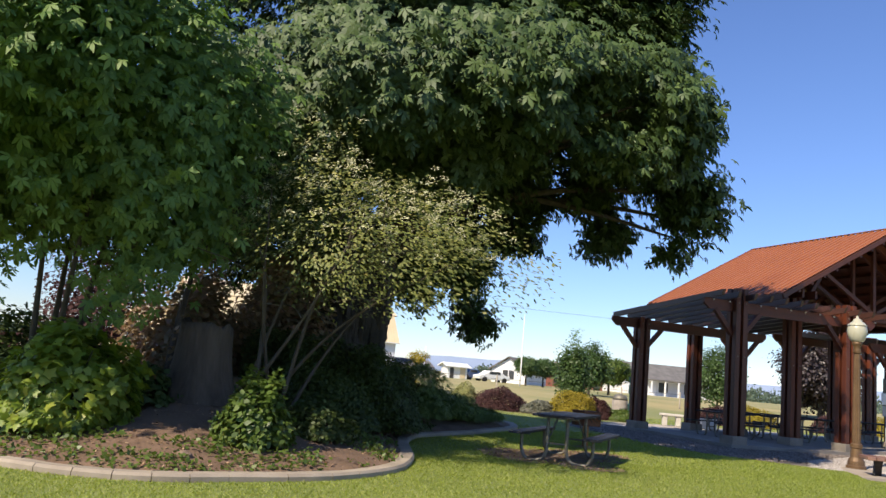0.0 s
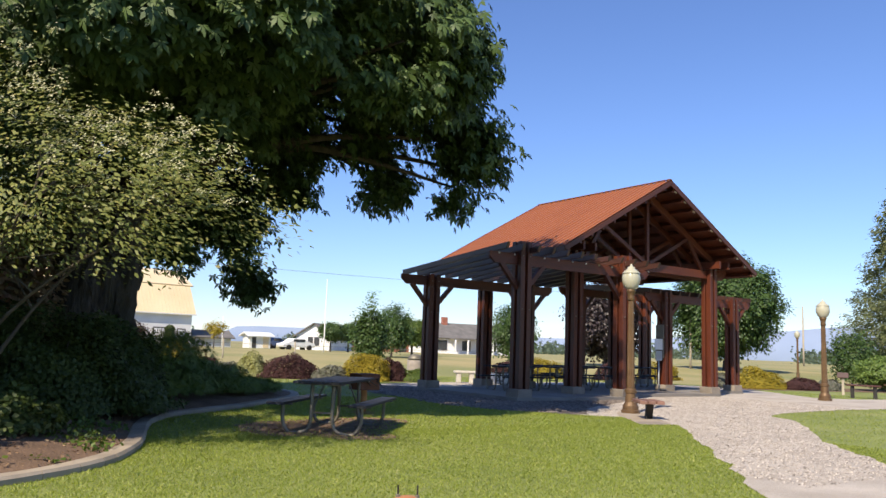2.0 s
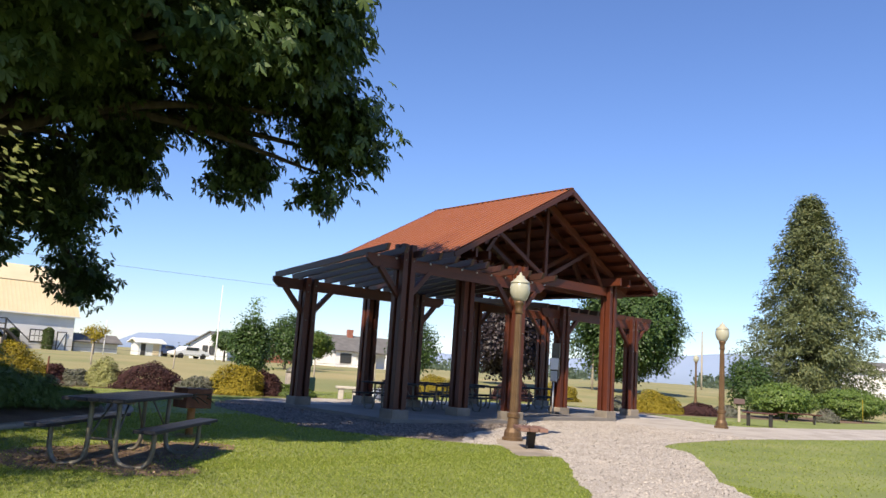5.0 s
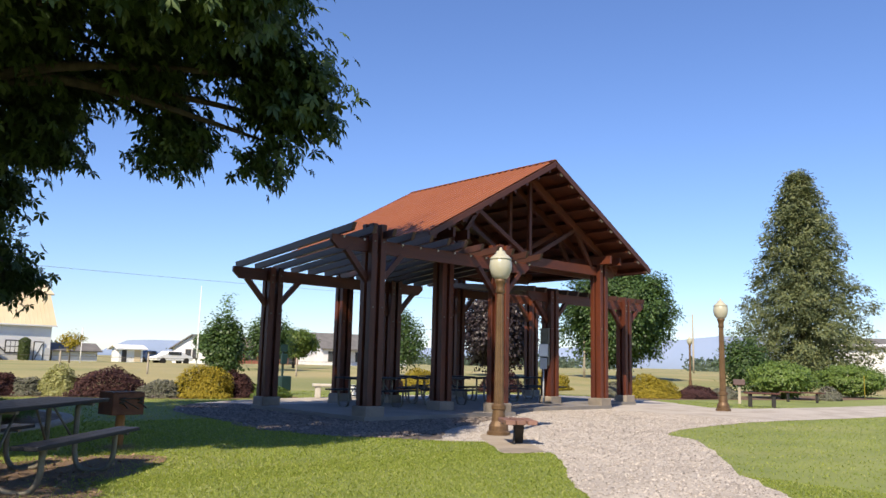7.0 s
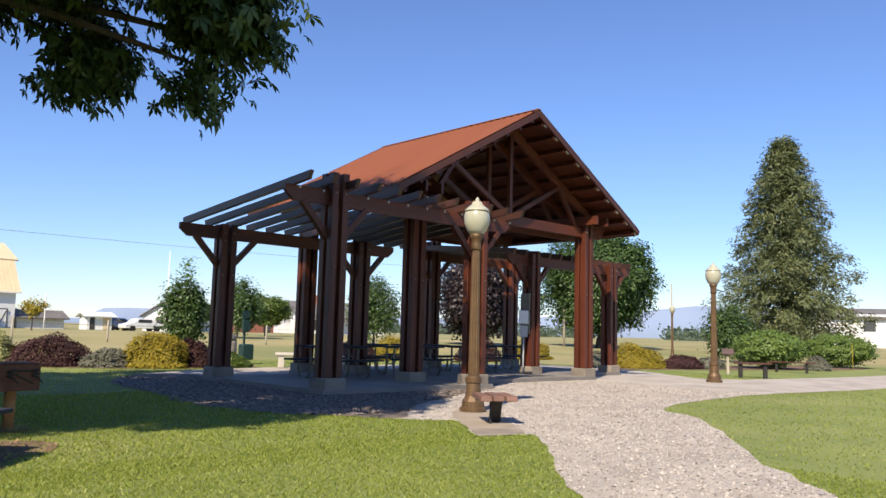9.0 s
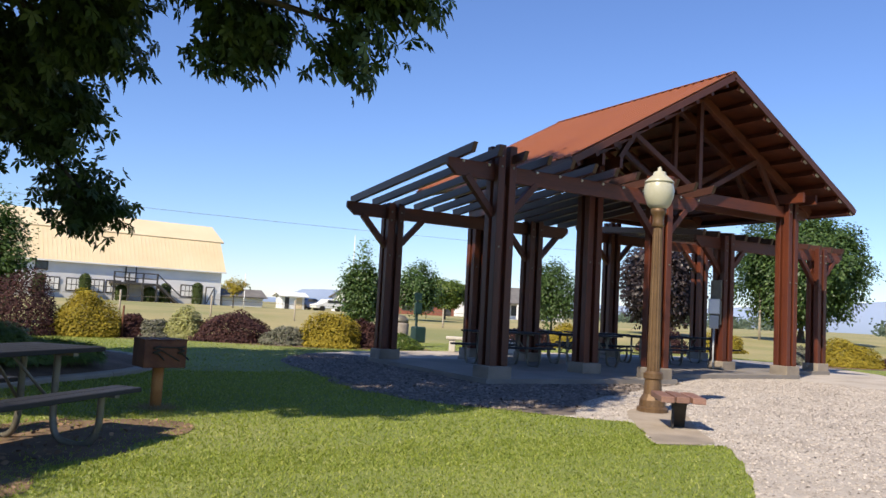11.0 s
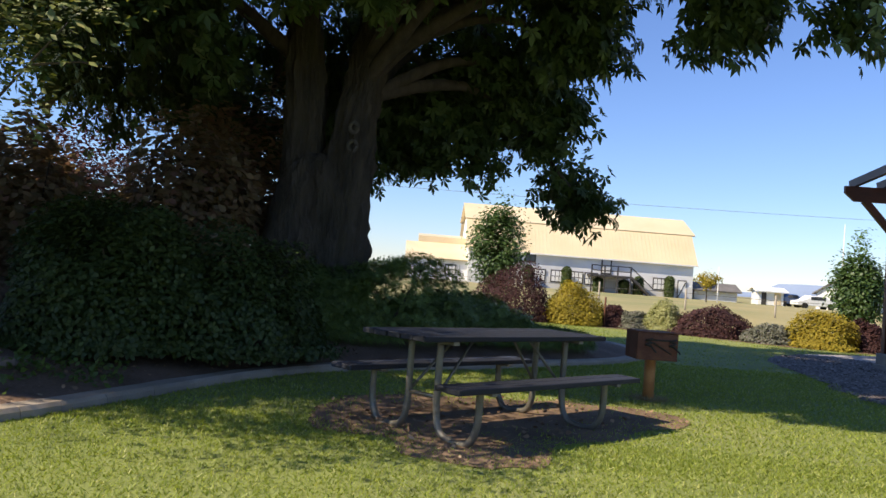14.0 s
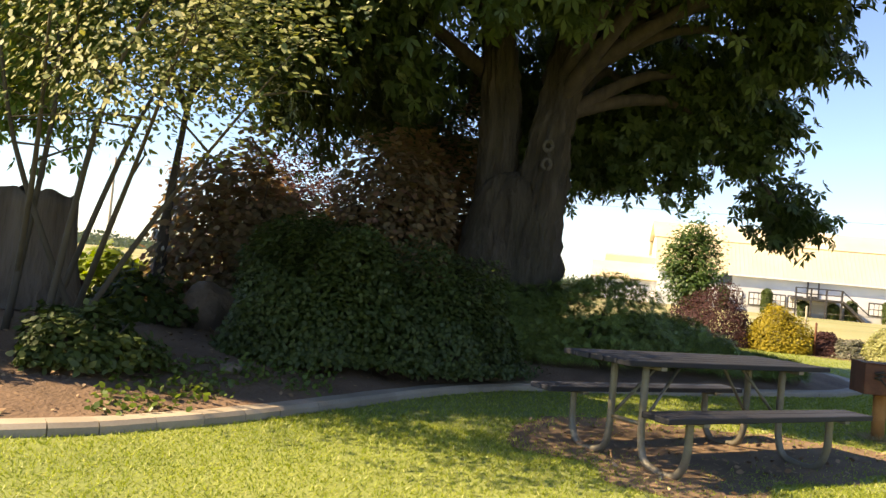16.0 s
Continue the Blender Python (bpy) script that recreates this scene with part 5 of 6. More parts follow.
build_tree("field_tree", "light green leafy tree across the lawn", 39.49, 49.41, 0.1, 0.8, (0, 0, 2.3), (1.4, 1.3, 1.7), FIELD_GREEN, 9000, 0.15, oval(), spread=0.25, size=1.19)
build_tree("field_tree", "light green leafy tree across the lawn", 33.56, 58.07, 0.1, 0.8, (0, 0, 2.2), (1.3, 1.3, 1.5), FIELD_GREEN, 7000, 0.17, oval(), spread=0.25, size=1.13)
build_tree("small_tree", "small light green tree beside the spruce", 49.45, 28, 0.06, 0.7, (0, 0, 1.5), (0.9, 0.9, 1.1), FIELD_GREEN, 5000, 0.12, oval(), spread=0.2, size=1.32)
build_tree("flowering_tree", "small standard tree with yellow flowers", 25.23, 77.9, 0.07, 1.1, (0, 0, 1.9), (0.85, 0.8, 0.6), GOLD, 1100, 0.16, oval(), spread=0.15, limbs=5, size=1.09)


def build_spruce():
    """A broad old spruce: tiers of drooping branches clad in needle sprays."""
    x, y, h, r = 76.8, 35.9, 13.8, 4.75
    t = thing("spruce_tree", "tall broad grey-green spruce with drooping branches", "tree", pose(x, y, -0.05) @ Matrix.Scale(1.49, 4))
    part("trunk", tube(bmesh.new(), [(0, 0, 0), (0.05, 0, h * 0.5), (0, 0, h * 0.97)], [0.38, 0.22, 0.03], 10), BARK_DARK, t, smooth=True)
    P, N, T = [], [], []
    for i in range(330):
        z = h * (0.03 + 0.95 * (i / 330) ** 0.9)
        a = i * 2.39996 + rng.normal() * 0.2
        s = (z / h)
        ln = r * (1 - s) ** 0.75 * (0.75 + 0.5 * rng.random()) * (0.8 + 0.2 * min(1, s * 6)) + 0.15
        m = int(10 + ln * 11)
        u = rng.random(m) ** 0.7
        d = np.array([math.cos(a), math.sin(a), 0])
        side = np.array([-math.sin(a), math.cos(a), 0])
        w = rng.normal(size=m) * 0.28
        q = np.outer(u * ln, d) + np.outer(w, side)
        q[:, 2] = z + 0.10 * u * ln - 0.20 * (u * ln) ** 2 / max(ln, 0.5) - 0.25 * np.abs(w) + rng.normal(size=m) * 0.1
        q[:, 2] = np.maximum(q[:, 2], 0.1)
        P.append(q)
        N.append(np.tile((0, 0, 1.0), (m, 1)) + d * 0.4 + rng.normal(size=(m, 3)) * 0.5)
        T.append(np.tile(d, (m, 1)) + rng.normal(size=(m, 3)) * 0.4 + np.array([0, 0, -0.45]))
    P, N, T = np.concatenate(P), np.concatenate(N), np.concatenate(T)
    P, N, T = np.repeat(P, 7, 0) + rng.normal(size=(7 * len(P), 3)) * 0.14, np.repeat(N, 7, 0) + rng.normal(size=(7 * len(N), 3)) * 0.4, np.repeat(T, 7, 0) + rng.normal(size=(7 * len(T), 3)) * 0.4
    foliage("crown", P, N, T, rng.uniform(0.12, 0.27, len(P)), oval(0.22), SPRUCE, t)


build_spruce()

# ---- buildings across the field ----
CREAM_ROOF = shade("cream_metal_roof", (0.62, 0.50, 0.31), (0.70, 0.57, 0.37), 0.4, 0.5, 0.1, 12)
WHITE_WALL = shade("white_painted_wall", (0.66, 0.66, 0.66), (0.78, 0.77, 0.75), 0.6, 0.7, 0.1, 14, third=(0.60, 0.60, 0.61))
GREY_WALL = shade("grey_concrete_wall", (0.50, 0.50, 0.49), (0.60, 0.60, 0.58), 0.7, 0.8, 0.1, 14)
DARK_TRIM = shade("dark_trim", (0.03, 0.028, 0.028), (0.06, 0.055, 0.05), 3, 0.6, 0.05, 20)
GREY_ROOF = shade("grey_shingle", (0.10, 0.095, 0.09), (0.17, 0.16, 0.15), 1.2, 0.85, 0.3, 9)
BROWN_ROOF = shade("brown_shingle", (0.13, 0.10, 0.085), (0.20, 0.16, 0.13), 1.2, 0.85, 0.3, 9)
BRICK = shade("red_brick", (0.24, 0.085, 0.055), (0.34, 0.13, 0.085), 3, 0.9, 0.2, 12)
PANE = shade("window_glass", (0.04, 0.045, 0.05), (0.07, 0.075, 0.08), 1, 0.08, 0.0, 10)
TEAL = shade("dark_teal_plastic", (0.006, 0.025, 0.025), (0.01, 0.0375, 0.035), 4, 0.45, 0.05, 30)
BIN = shade("aggregate_bin", (0.24, 0.21, 0.18), (0.34, 0.30, 0.26), 8, 0.9, 0.4, 50)
STONE_PALE = shade("pale_cast_stone", (0.42, 0.39, 0.34), (0.52, 0.49, 0.43), 5, 0.85, 0.2, 40)
STEEL_PALE = shade("pale_grey_enamel", (0.36, 0.37, 0.37), (0.45, 0.46, 0.46), 3, 0.5, 0.04, 24)
CHROME_WHITE = shade("white_enamel", (0.70, 0.70, 0.69), (0.80, 0.80, 0.78), 2, 0.4, 0.02, 20)
BLUE_PAINT = shade("blue_paint", (0.05, 0.12, 0.28), (0.08, 0.17, 0.36), 2, 0.35, 0.02, 20)
WOODPOST = shade("grey_fence_wood", (0.30, 0.26, 0.20), (0.42, 0.37, 0.29), 5, 0.9, 0.3, 30, stretch=(1, 1, 0.2))
ORANGE = shade("orange_plastic", (0.3844, 0.1445, 0.054), (0.434, 0.187, 0.081), 5, 0.6, 0.05, 30)


def window(parent, x, z, w, h, y=-0.02, cols=3, rows=2, glass=None):
    """A framed window with bars, on the face towards -y."""
    win = boxed("window", (x, y, z), (w + 0.16, 0.06, h + 0.16), DARK_TRIM, parent, "dark-framed window")
    for i in range(cols):
        for j in range(rows):
            pw, ph = w / cols, h / rows
            boxed("pane", (x - w / 2 + pw * (i + 0.5), y - 0.035, z - h / 2 + ph * (j + 0.5)), (pw - 0.07, 0.02, ph - 0.07), glass or PANE, win)
    return win


def prism(name, prof, x0, x1, material, parent, label=""):
    """A profile of (y, z) points drawn out along x."""
    bm = bmesh.new()
    a = [bm.verts.new((x0, y, z)) for y, z in prof]
    b = [bm.verts.new((x1, y, z)) for y, z in prof]
    bm.faces.new(a)
    bm.faces.new(b[::-1])
    n = len(prof)
    for i in range(n):
        bm.faces.new((a[i], b[i], b[(i + 1) % n], a[(i + 1) % n]))
    return part(name, bm, material, parent, label)


def build_barn():
    b = thing("barn", "long white barn with a cream metal gambrel roof", "barn", pose(3.22, 96.64, 0.45, 0, 0, 6) @ Matrix.Diagonal((1.075, 1.07, 1.15, 1)))
    w = 24.6
    prism("wall", [(0, -0.6), (0, 3.55), (2.2, 6.5), (6.2, 8.25), (10.2, 6.5), (12.4, 3.55), (12.4, -0.6)], 0, w, WHITE_WALL, b, "white painted walls")
    boxed("plinth", (w / 2, -0.04, 0.35), (w, 0.08, 1.9), GREY_WALL, b, "pale grey lower wall")
    for s in (0, 1):
        fy = (lambda y: y) if s == 0 else (lambda y: 12.4 - y)
        prism("roof", [(fy(-0.35), 3.45), (fy(2.05), 6.62), (fy(2.15), 6.50), (fy(-0.25), 3.35)], -0.35, w + 0.35, CREAM_ROOF, b, "cream ribbed metal lower roof slope")
        prism("roof", [(fy(1.95), 6.68), (fy(6.2), 8.55), (fy(6.2), 8.40), (fy(2.0), 6.55)], -0.5, w + 0.7, CREAM_ROOF, b, "cream ribbed metal upper roof slope")
    for i in range(60):
        x = i * (w / 60) + 0.2
        part("roof_rib", bar((x, -0.345, 3.47), (x, 2.035, 6.63), 0.04, 0.03), CREAM_ROOF, b)
    boxed("eave_board", (w / 2, -0.37, 3.42), (w + 0.8, 0.06, 0.14), CHROME_WHITE, b, "white eave board")
    for x in (7.7, 9.7, 11.8, 13.4, 20.9):
        window(b, x, 1.35, 1.3, 1.1, -0.1, glass=CHROME_WHITE)
    window(b, 6.7, 2.95, 1.0, 0.7, -0.06, 2, 1)
    door = boxed("door", (23.4, -0.1, 0.95), (1.0, 0.06, 1.9), DARK_TRIM, b, "white door with dark cross bracing")
    boxed("door_panel", (23.4, -0.14, 0.95), (0.8, 0.03, 1.7), CHROME_WHITE, door)
    part("cross_brace", bar((23.05, -0.165, 0.2), (23.75, -0.165, 1.7), 0.03, 0.09), DARK_TRIM, door)
    # raised deck, upper door and stair
    dk = boxed("deck", (15.1, -1.0, 1.75), (4.4, 1.9, 0.2), DARK_TRIM, b, "dark timber landing with railing")
    for x in (13.0, 14.4, 15.8, 17.2):
        boxed("deck_post", (x, -1.9, 1.35), (0.14, 0.14, 2.9), DARK_TRIM, dk)
    for z in (2.25, 2.75):
        boxed("rail", (15.1, -1.9, z), (4.4, 0.08, 0.1), DARK_TRIM, dk)
    part("stair", bar((17.2, -1.9, 1.75), (19.6, -1.9, -0.2), 0.9, 0.22), DARK_TRIM, dk)
    part("stair_rail", bar((17.2, -1.9, 2.75), (19.6, -1.9, 0.85), 0.08, 0.1), DARK_TRIM, dk)
    up = boxed("door", (15.0, -0.06, 2.75), (1.15, 0.08, 1.7), DARK_TRIM, b, "dark-framed upper door")
    boxed("door_panel", (15.0, -0.11, 2.75), (0.85, 0.03, 1.4), GREY_WALL, up)
    # lower wing
    prism("wing_wall", [(1.0, -0.6), (1.0, 2.35), (5, 3.7), (9, 2.35), (9, -0.6)], -6.4, -0.01, WHITE_WALL, b, "white walls of the low wing")
    for s in (0, 1):
        fy = (lambda y: y) if s == 0 else (lambda y: 10 - y)
        prism("wing_roof", [(fy(0.6), 2.25), (fy(5), 3.95), (fy(5), 3.8), (fy(0.65), 2.12)], -6.8, -0.01, CREAM_ROOF, b, "cream roof of the low wing")
    prism("wing_upper", [(5, 3.2), (5, 4.6), (9, 5.0), (9, 3.2)], -5.4, -0.02, CREAM_ROOF, b, "upper roof of the low wing")
    window(b, -4.0, 1.2, 1.2, 0.9, 0.93, glass=CHROME_WHITE)
    window(b, -1.8, 1.2, 1.1, 0.9, 0.93, glass=CHROME_WHITE)


build_barn()
def build_hedge(x, y, r, h):
    """A clipped column: leaf shell with a rounded head on a short stem."""
    b = thing("column_hedge", "clipped dark green column hedge against the barn", "hedge", pose(x, y, base_z(x, y) - 0.02), "barn hedges")
    part("stem", tube(bmesh.new(), [(0, 0, 0), (0, 0, h * 0.8)], [0.06, 0.03], 7), BARK_DARK, b)
    n = 2600
    a, u = rng.random(n) * 6.283, rng.random(n)
    k = np.where(u > 0.78, np.sqrt(np.maximum(1 - ((u - 0.78) / 0.22) ** 2, 0)), 1.0) * rng.uniform(0.82, 1.03, n)
    p = np.stack((r * k * np.cos(a), r * k * np.sin(a), h * (0.03 + 0.97 * u)), 1)
    out = unit(np.stack((np.cos(a), np.sin(a), (u > 0.8) * 1.5), 1))
    foliage("foliage", p, unit(out + rng.normal(size=p.shape) * 0.4), rng.normal(size=p.shape) + np.array([0, 0, 0.6]), rng.uniform(0.11, 0.2, n), oval(), DARKLEAF, b)


for _i, (_x, _h) in enumerate(((10.25, 2.45), (14.6, 2.65), (18.3, 1.65), (21.25, 1.6), (22.95, 2.15), (26.55, 2.45))):
    build_hedge(_x, 95.6 + 0.105 * (_x - 3.2), 0.58, _h)


def build_house(name, label, m, w, d, eave, ridge, wall, roof, along=True, chimney=None, windows=(), porch=False):
    h = thing(name, label, "house", m)
    if along:
        prism("wall", [(0, -0.6), (0, eave), (d / 2, ridge - 0.15), (d, eave), (d, -0.6)], 0, w, wall, h)
        for s in (0, 1):
            fy = (lambda y: y) if s == 0 else (lambda y: d - y)
            prism("roof", [(fy(-0.45), eave - 0.15), (fy(d / 2), ridge), (fy(d / 2), ridge - 0.15), (fy(-0.42), eave - 0.28)], -0.4, w + 0.4, roof, h)
    else:
        bm = bmesh.new()
        prof = [(0, -0.6), (0, eave), (w / 2, ridge - 0.15), (w, eave), (w, -0.6)]
        a = [bm.verts.new((x, 0, z)) for x, z in prof]
        b = [bm.verts.new((x, d, z)) for x, z in prof]
        bm.faces.new(a)
        bm.faces.new(b[::-1])
        for i in range(5):
            bm.faces.new((a[i], b[i], b[(i + 1) % 5], a[(i + 1) % 5]))
        part("wall", bm, wall, h)
        for s in (-1, 1):
            part("roof", bar((w / 2 + s * (w / 2 + 0.35), d / 2, eave - 0.2), (w / 2, d / 2, ridge), d + 0.7, 0.12), roof, h)
    for x, z, ww, hh in windows:
        window(h, x, z, ww, hh, -0.03, 2, 2)
    if chimney:
        boxed("chimney", (chimney, d / 2 - 0.4, ridge + 0.2), (0.8, 0.6, 1.3), BRICK, h, "red brick chimney")
    if porch:
        boxed("porch_roof", (w * 0.45, -1.0, eave - 0.25), (w * 0.5, 2.0, 0.2), roof, h)
        for k in range(4):
            boxed("porch_column", (w * (0.22 + 0.153 * k), -1.9, eave / 2 - 0.2), (0.18, 0.18, eave - 0.1), CHROME_WHITE, h)
        boxed("porch_floor", (w * 0.45, -1.0, 0.1), (w * 0.5, 2.0, 0.3), GREY_WALL, h)
    return h


build_house("white_house", "white gabled cottage with a grey shingle roof", pose(43.74, 99.54, 0.4, 0, 0, -42) @ Matrix.Scale(1.095, 4), 4.4, 11, 1.9, 3.4, WHITE_WALL, GREY_ROOF, False, None, ((1.8, 1.2, 0.5, 0.9), (2.6, 1.2, 0.5, 0.9)))
build_house("long_house", "low house with brown roof and brick front", pose(57.63, 109.47, 0.4, 0, 0, -4) @ Matrix.Scale(1.109, 4), 9, 8, 2.3, 3.7, BRICK, BROWN_ROOF, True, None, ((2, 1.3, 1.4, 1.1), (5, 1.3, 1.4, 1.1), (8, 1.2, 0.9, 1.9)))
build_house("bungalow", "white bungalow with grey hipped roof, porch and brick chimney", pose(72.41, 109.36, 0.3, 0, 0, -10) @ Matrix.Scale(1.174, 4), 13, 9, 2.6, 4.7, WHITE_WALL, GREY_ROOF, True, 3.8, ((1.6, 1.4, 1.5, 1.2), (5.5, 1.4, 1.2, 1.2), (9.5, 1.4, 1.5, 1.2)), True)
build_house("white_building", "two-storey white building with grey roof", pose(171.88, 70.77, 0.0, 0, 0, -62) @ Matrix.Scale(2.045, 4), 14, 9, 3.4, 4.3, WHITE_WALL, GREY_ROOF, True, 10.5, ((5.5, 2.4, 0.9, 0.9), (8.0, 0.9, 1.2, 0.9)))
build_house("grey_shed", "low grey outbuilding across the field", pose(29.94, 100, 0.5) @ Matrix.Scale(1.076, 4), 4.6, 4, 1.3, 2.0, GREY_WALL, GREY_ROOF)
build_house("white_shed", "small white shed with a dark doorway", pose(36.9, 98.68, 0.45) @ Matrix.Scale(1.088, 4), 2.6, 2.2, 1.7, 2.0, CHROME_WHITE, CHROME_WHITE)
boxed("doorway", (0.55, -0.02, 0.8), (0.5, 0.06, 1.5), DARK_TRIM, bpy.data.objects["white_shed"], "dark open doorway")
boxed("side_panel", (2.0, -0.02, 0.85), (0.7, 0.05, 1.4), CREAM_ROOF, bpy.data.objects["white_shed"], "cream board panel")


def build_car(m, paint, label):
    """A parked saloon car seen far off."""
    c = thing("parked_car", label, "car", m)
    bm = bmesh.new()
    prof = [(-2.1, 0.35), (-2.15, 0.75), (-1.2, 0.9), (-0.7, 1.38), (0.7, 1.38), (1.3, 0.95), (2.1, 0.85), (2.15, 0.35)]
    a = [bm.verts.new((x, -0.82, z)) for x, z in prof]
    b = [bm.verts.new((x, 0.82, z)) for x, z in prof]
    bm.faces.new(a)
    bm.faces.new(b[::-1])
    for i in range(8):
        bm.faces.new((a[i], b[i], b[(i + 1) % 8], a[(i + 1) % 8]))
    part("body", bm, paint, c, bevel=0.06)
    for s in (-1, 1):
        boxed("side_window", (0, s * 0.825, 1.13), (1.5, 0.02, 0.34), PANE, c)
        for x in (-1.35, 1.35):
            bm = bmesh.new()
            bmesh.ops.create_cone(bm, cap_ends=True, segments=16, radius1=0.33, radius2=0.33, depth=0.2, matrix=Matrix.Translation((x, s * 0.76, 0.33)) @ Matrix.Rotation(radians(90), 4, "X"))
            part("wheel", bm, BLACK, c)
    return c


build_car(pose(40.88, 100.82, 0.5, 0, 0, 30) @ Matrix.Scale(1.09, 4), BLUE_PAINT, "blue car parked beside the white shed")
build_car(pose(41.85, 95.39, 0.45, 0, 0, 5) @ Matrix.Scale(1.096, 4), CHROME_WHITE, "white car parked before the cottage")


def pole(name, label, category, x, y, h, r0, r1, material, group=""):
    ob = part(name, lathe(bmesh.new(), [(r0, -0.1), (r0 * 0.95, h * 0.3), (r1, h), (r1 * 0.4, h + r1)], 10), material, smooth=True)
    ob.matrix_world = pose(x, y, height(x, y))
    return tagged(ob, label, category, group)


pole("flagpole", "tall bare white flagpole by the cottage", "flagpole", 35.15, 73.88, 7.38, 0.07, 0.03, CHROME_WHITE)
pole("sign_post", "white signpost beside the barn", "post", 27.03, 80.77, 3.26, 0.05, 0.05, CHROME_WHITE)
pole("pale_post", "pale leaning wooden post across the lawn", "post", 61.88, 49.8, 5.56, 0.11, 0.08, WOODPOST)
pole("marker_post", "short reddish marker post in the border", "post", 9.32, 31.73, 0.93, 0.03, 0.03, RUST)
pole("stake", "thin yellow stake in the lawn", "stake", 46.92, 20.21, 1.21, 0.02, 0.02, GOLD)
for _k in range(9):
    _x = -2.0 + _k * 4.6
    _ob = pole("fence_post", "grey weathered fence post in the dry field", "fence post", _x, 52 - 0.12 * _x, 1.15, 0.055, 0.05, WOODPOST, "field fence posts")
_wire = part("fence_wire", tube(bmesh.new(), [(-2 + 4.6 * k, 52 - 0.12 * (-2 + 4.6 * k), height(0, 50) + 0.95 - (0.06 if k % 2 else 0)) for k in range(9)], [0.012] * 9, 5), STEEL)
tagged(_wire, "thin wire strung along the fence posts", "wire", kind="structure")
_cable = part("power_line", tube(bmesh.new(), [tuple(p) for p in spline([(-60, 84, 11.0), (0, 84, 9.6), (60, 84, 9.8), (140, 84, 11.5)], 8)], [0.018] * 25, 5), STEEL)
tagged(_cable, "single dark overhead power line", "cable", kind="structure")
for _x in (-60, 140):
    pole("utility_pole", "tall wooden utility pole carrying the power line", "utility pole", _x, 84, 11.2, 0.18, 0.12, WOODPOST, "utility poles")


def build_bin():
    b = thing("trash_bin", "round aggregate trash bin with a grey lid", "trash bin", pose(17.7, 30.0, 0.008) @ Matrix.Scale(1.108, 4))
    part("body", lathe(bmesh.new(), [(0.27, 0), (0.30, 0.05), (0.30, 0.72), (0.28, 0.76)], 20), BIN, b, "tan aggregate barrel", smooth=True)
    part("lid", lathe(bmesh.new(), [(0.29, 0.76), (0.28, 0.84), (0.2, 0.95), (0.05, 0.99)], 20), STEEL, b, "grey domed lid", smooth=True)


build_bin()


def build_stone_bench(x, y, a):
    """A white cast bench: a thick slab on two splayed block feet."""
    b = thing("stone_bench", "small white cast-stone bench behind the pavilion posts", "bench", pose(x, y, 0.008, 0, 0, a))
    boxed("seat", (0, 0, 0.44), (0.95, 0.4, 0.1), STONE_PALE, b, bevel=0.02)
    for s in (-1, 1):
        boxed("foot", (s * 0.27, 0, 0.19), (0.2, 0.3, 0.4), STONE_PALE, b, bevel=0.02)


build_stone_bench(19.1, 28.3, -30)


def build_power_box():
    """A grey electrical cabinet on the pavilion post, with its door, latch and conduit."""
    e = thing("power_box", "pale grey electrical box strapped to a pavilion post", "electrical box", pose(23.03, 21.5, 0, 0, 0, -50.6))
    boxed("cabinet", (0, 0, 1.83), (0.3, 0.14, 0.42), STEEL_PALE, e, bevel=0.01)
    boxed("door", (0, -0.078, 1.83), (0.26, 0.014, 0.38), CHROME_WHITE, e, "pale grey door", 0.004)
    boxed("lower_cabinet", (0, 0, 1.4), (0.24, 0.12, 0.36), STEEL_PALE, e, bevel=0.01)
    part("conduit", tube(bmesh.new(), [(0, 0, -0.02), (0, 0, 1.24)], [0.025, 0.025], 8), STEEL_PALE, e, "thin grey conduit pipe", smooth=True)


build_power_box()


def build_station():
    s = thing("pet_station", "dark teal pet waste station on a post", "pet station", pose(18.9, 31.0, 0.008) @ Matrix.Scale(1.111, 4))
    boxed("post", (0, 0, 0.85), (0.06, 0.06, 1.7), TEAL, s)
    boxed("waste_box", (0.02, -0.12, 0.38), (0.42, 0.3, 0.5), TEAL, s, "dark teal waste box", 0.04)
    boxed("dispenser", (0, -0.07, 1.2), (0.24, 0.1, 0.36), TEAL, s, "bag dispenser", 0.015)
    boxed("sign_plate", (0, -0.05, 1.58), (0.26, 0.02, 0.24), TEAL, s)


build_station()
_blk = boxed("stone_block", (20.5, 27.9, 0.24), (0.85, 0.5, 0.46), CHROME_WHITE, bevel=0.04)
tagged(_blk, "low pale stone block beside the slab", "stone block")


def build_park_bench(x, y, a, size, length=1.05, leg=0.12):
    b = thing("park_bench", "low brown plank bench on two dark legs", "bench", pose(x, y, 0.008, 0, 0, a) @ Matrix.Scale(size, 4), "plank benches")
    for i in range(2):
        boxed("seat_plank", (0, -0.09 + 0.18 * i, 0.42), (length, 0.165, 0.05), FASCIA, b, bevel=0.008)
    for s in (-1, 1):
        boxed("leg", (s * length * 0.32, 0, 0.19), (leg, 0.2, 0.4), BLACK, b, bevel=0.01)
    return b


build_park_bench(31.6, 18.3, -62, 1.2)
build_park_bench(38.4, 19.75, -76, 1.0, 1.85, 0.09)


def build_info_sign(x, y, a):
    s = thing("info_sign", "small brown slanted information sign on a post", "sign", pose(x, y, 0, 0, 0, a))
    boxed("post", (0, 0, 0.4), (0.1, 0.1, 0.8), WOODPOST, s)
    boxed("panel", (0, -0.05, 0.85), (0.45, 0.05, 0.28), JOIST, s, "brown sign panel", 0.01, Matrix.Rotation(radians(-35), 4, "X"))


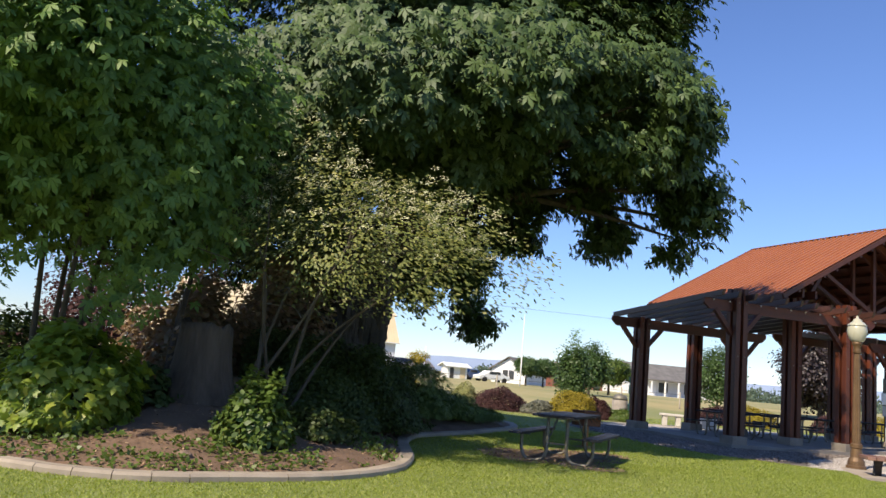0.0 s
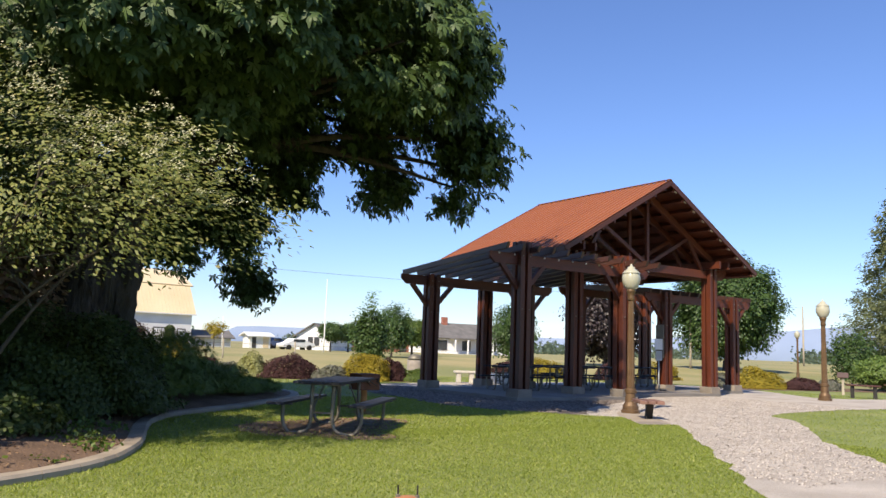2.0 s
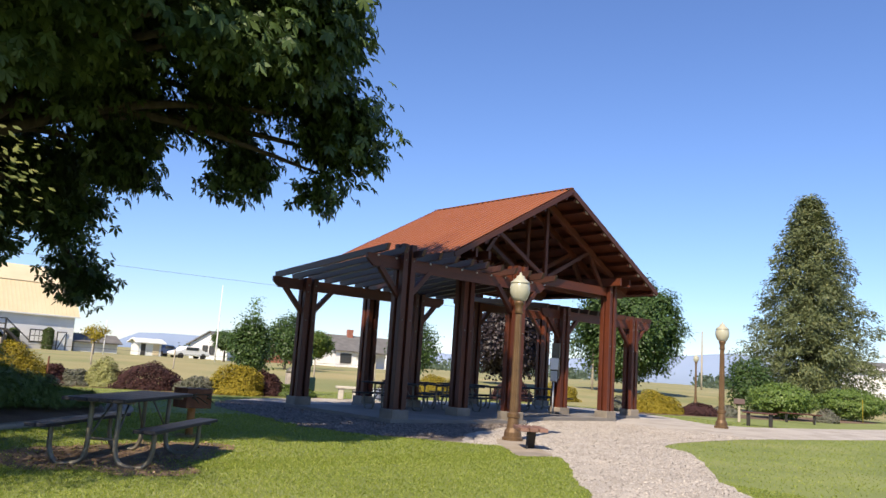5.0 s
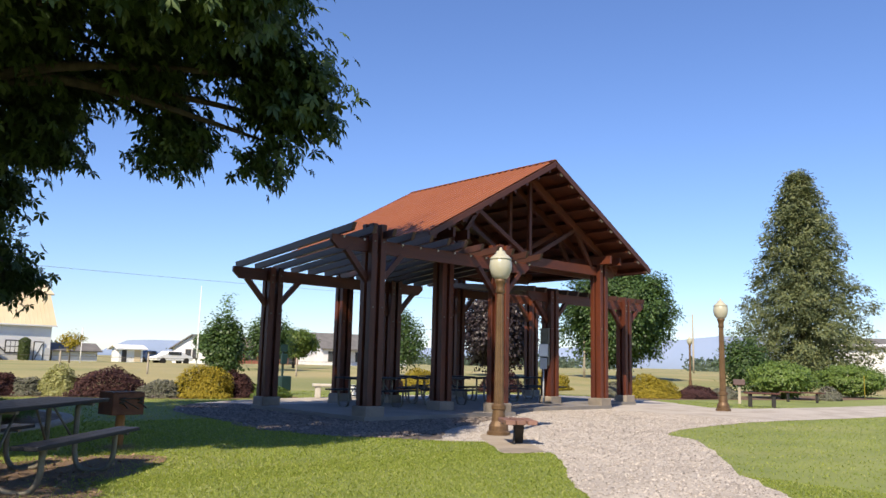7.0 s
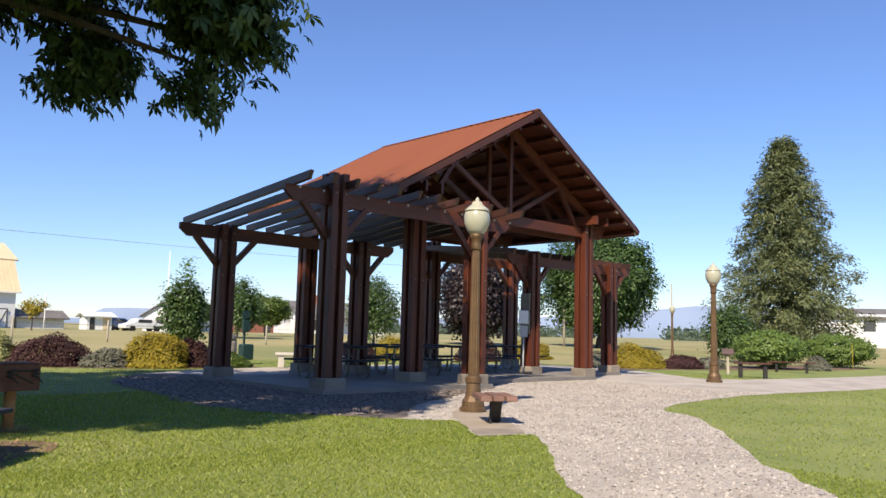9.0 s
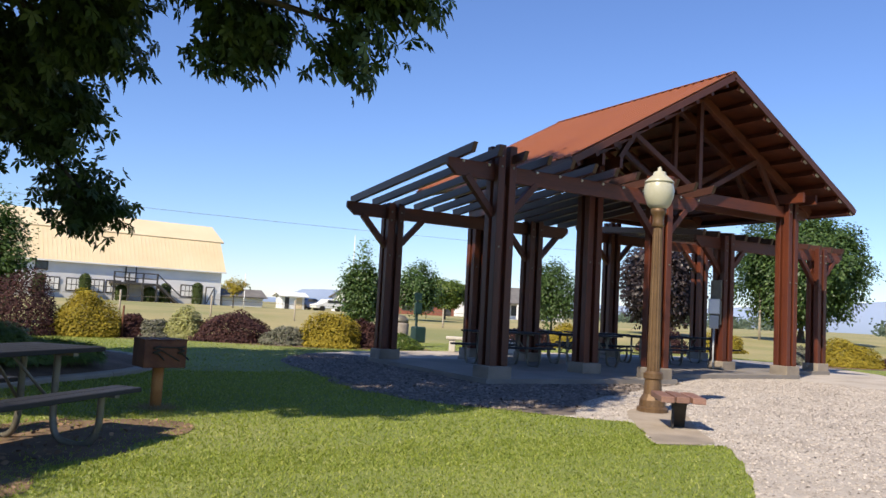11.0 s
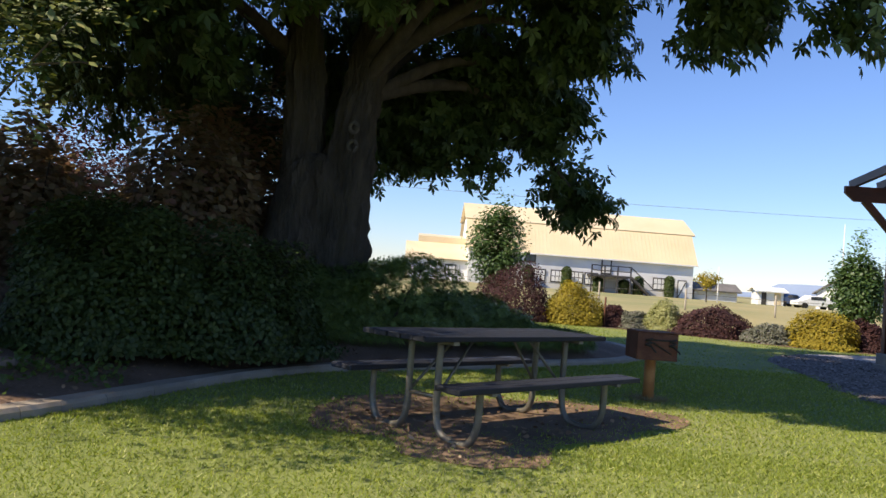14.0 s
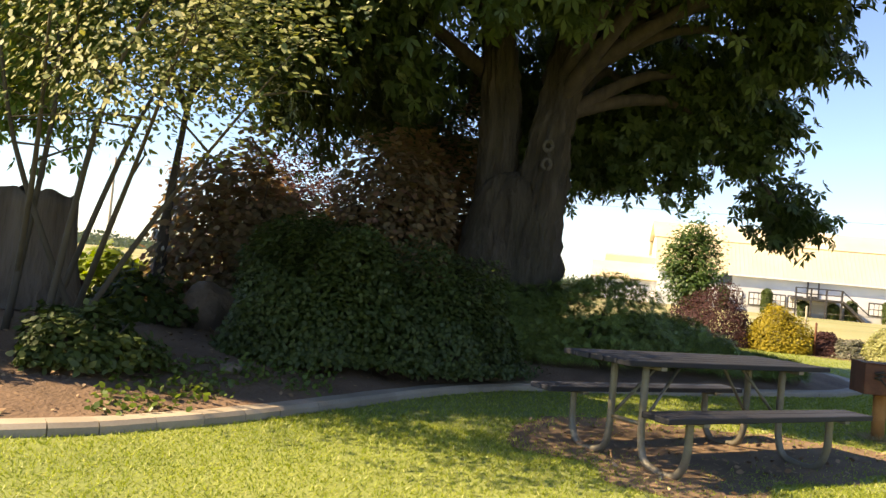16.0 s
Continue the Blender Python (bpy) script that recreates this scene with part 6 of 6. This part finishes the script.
build_info_sign(33.8, 20.3, -60)


def build_valve():
    """A squat irrigation valve: rusty drum, orange domed cap and two bolts."""
    v = thing("irrigation_valve", "squat rusty irrigation valve with an orange domed cap in the lawn", "valve", pose(3.0, 7.42, 0))
    part("body", lathe(bmesh.new(), [(0.125, -0.02), (0.125, 0.10), (0.14, 0.105), (0.142, 0.135), (0.13, 0.14)], 24), RUST, v, "rusty brown drum", smooth=False)
    part("cap", lathe(bmesh.new(), [(0.143, 0.138), (0.143, 0.165), (0.13, 0.19), (0.09, 0.212), (0.03, 0.22)], 24), ORANGE, v, "faded orange domed cap", smooth=True)
    for s in (-1, 1):
        bolt = part("bolt", tube(bmesh.new(), [(s * 0.062, -s * 0.045, 0.19), (s * 0.062, -s * 0.045, 0.305)], [0.008, 0.007], 6), BLACK, v)
        part("nut", lathe(bmesh.new(), [(0.02, 0.205), (0.02, 0.228), (0.012, 0.234)], 6, (s * 0.062, -s * 0.045, 0)), STEEL, bolt, "pale steel nut")


build_valve()


# ---- distance ----
def build_distance():
    # Blue distance haze is put into the hills' own colour.
    far_mat = shade("haze_tinted_hill", (0.19, 0.25, 0.37), (0.22, 0.28, 0.40), 0.002, 1.0, 0.0, 0.02)
    v, f = [], []
    n = 160
    for i in range(n):
        a = radians(-75 + 235 * i / (n - 1))
        b = math.degrees(a)
        h = 44 + 26 * max(0, noise.noise(Vector((b * 0.06, 0, 0))) + 0.3) + 62 * math.exp(-((b - 27) / 8) ** 2) + 10 * noise.noise(Vector((b * 0.3, 4, 0)))
        h *= 0.35 if b > 70 else 1.0
        d = 2600
        v += [(d * math.cos(a), d * math.sin(a), -5), (d * math.cos(a), d * math.sin(a), h), (d * 1.05 * math.cos(a), d * 1.05 * math.sin(a), h * 0.6)]
    for i in range(n - 1):
        f += [(3 * i, 3 * i + 3, 3 * i + 4, 3 * i + 1), (3 * i + 1, 3 * i + 4, 3 * i + 5, 3 * i + 2)]
    tagged(link_mesh("hills_backdrop", v, f, far_mat, smooth=True), "low hills on the horizon, tinted blue for haze", "hills", kind="structure")
    n = 5200
    a = np.radians(rng.uniform(-70, 165, n))
    d = rng.uniform(300, 480, n)
    keep = np.array([noise.noise(Vector((math.degrees(q) * 0.16, 1.5, 0))) for q in a]) > -0.45
    a, d = a[keep], d[keep]
    c = np.stack((d * np.cos(a), d * np.sin(a), rng.uniform(0.5, 5.0, len(a))), 1)
    p, nrm, tp = clump_leaves(c, 16, np.array([1.8, 1.8, 1.1]), (0, 0, -40))
    tagged(foliage("far_woods", p, nrm, tp, rng.uniform(0.8, 1.6, len(p)), oval(), leafy("far_leaf", (0.07, 0.11, 0.08), (0.12, 0.16, 0.11), 0.8, 0.2)), "distant line of green trees", "trees", kind="stuff")


build_distance()
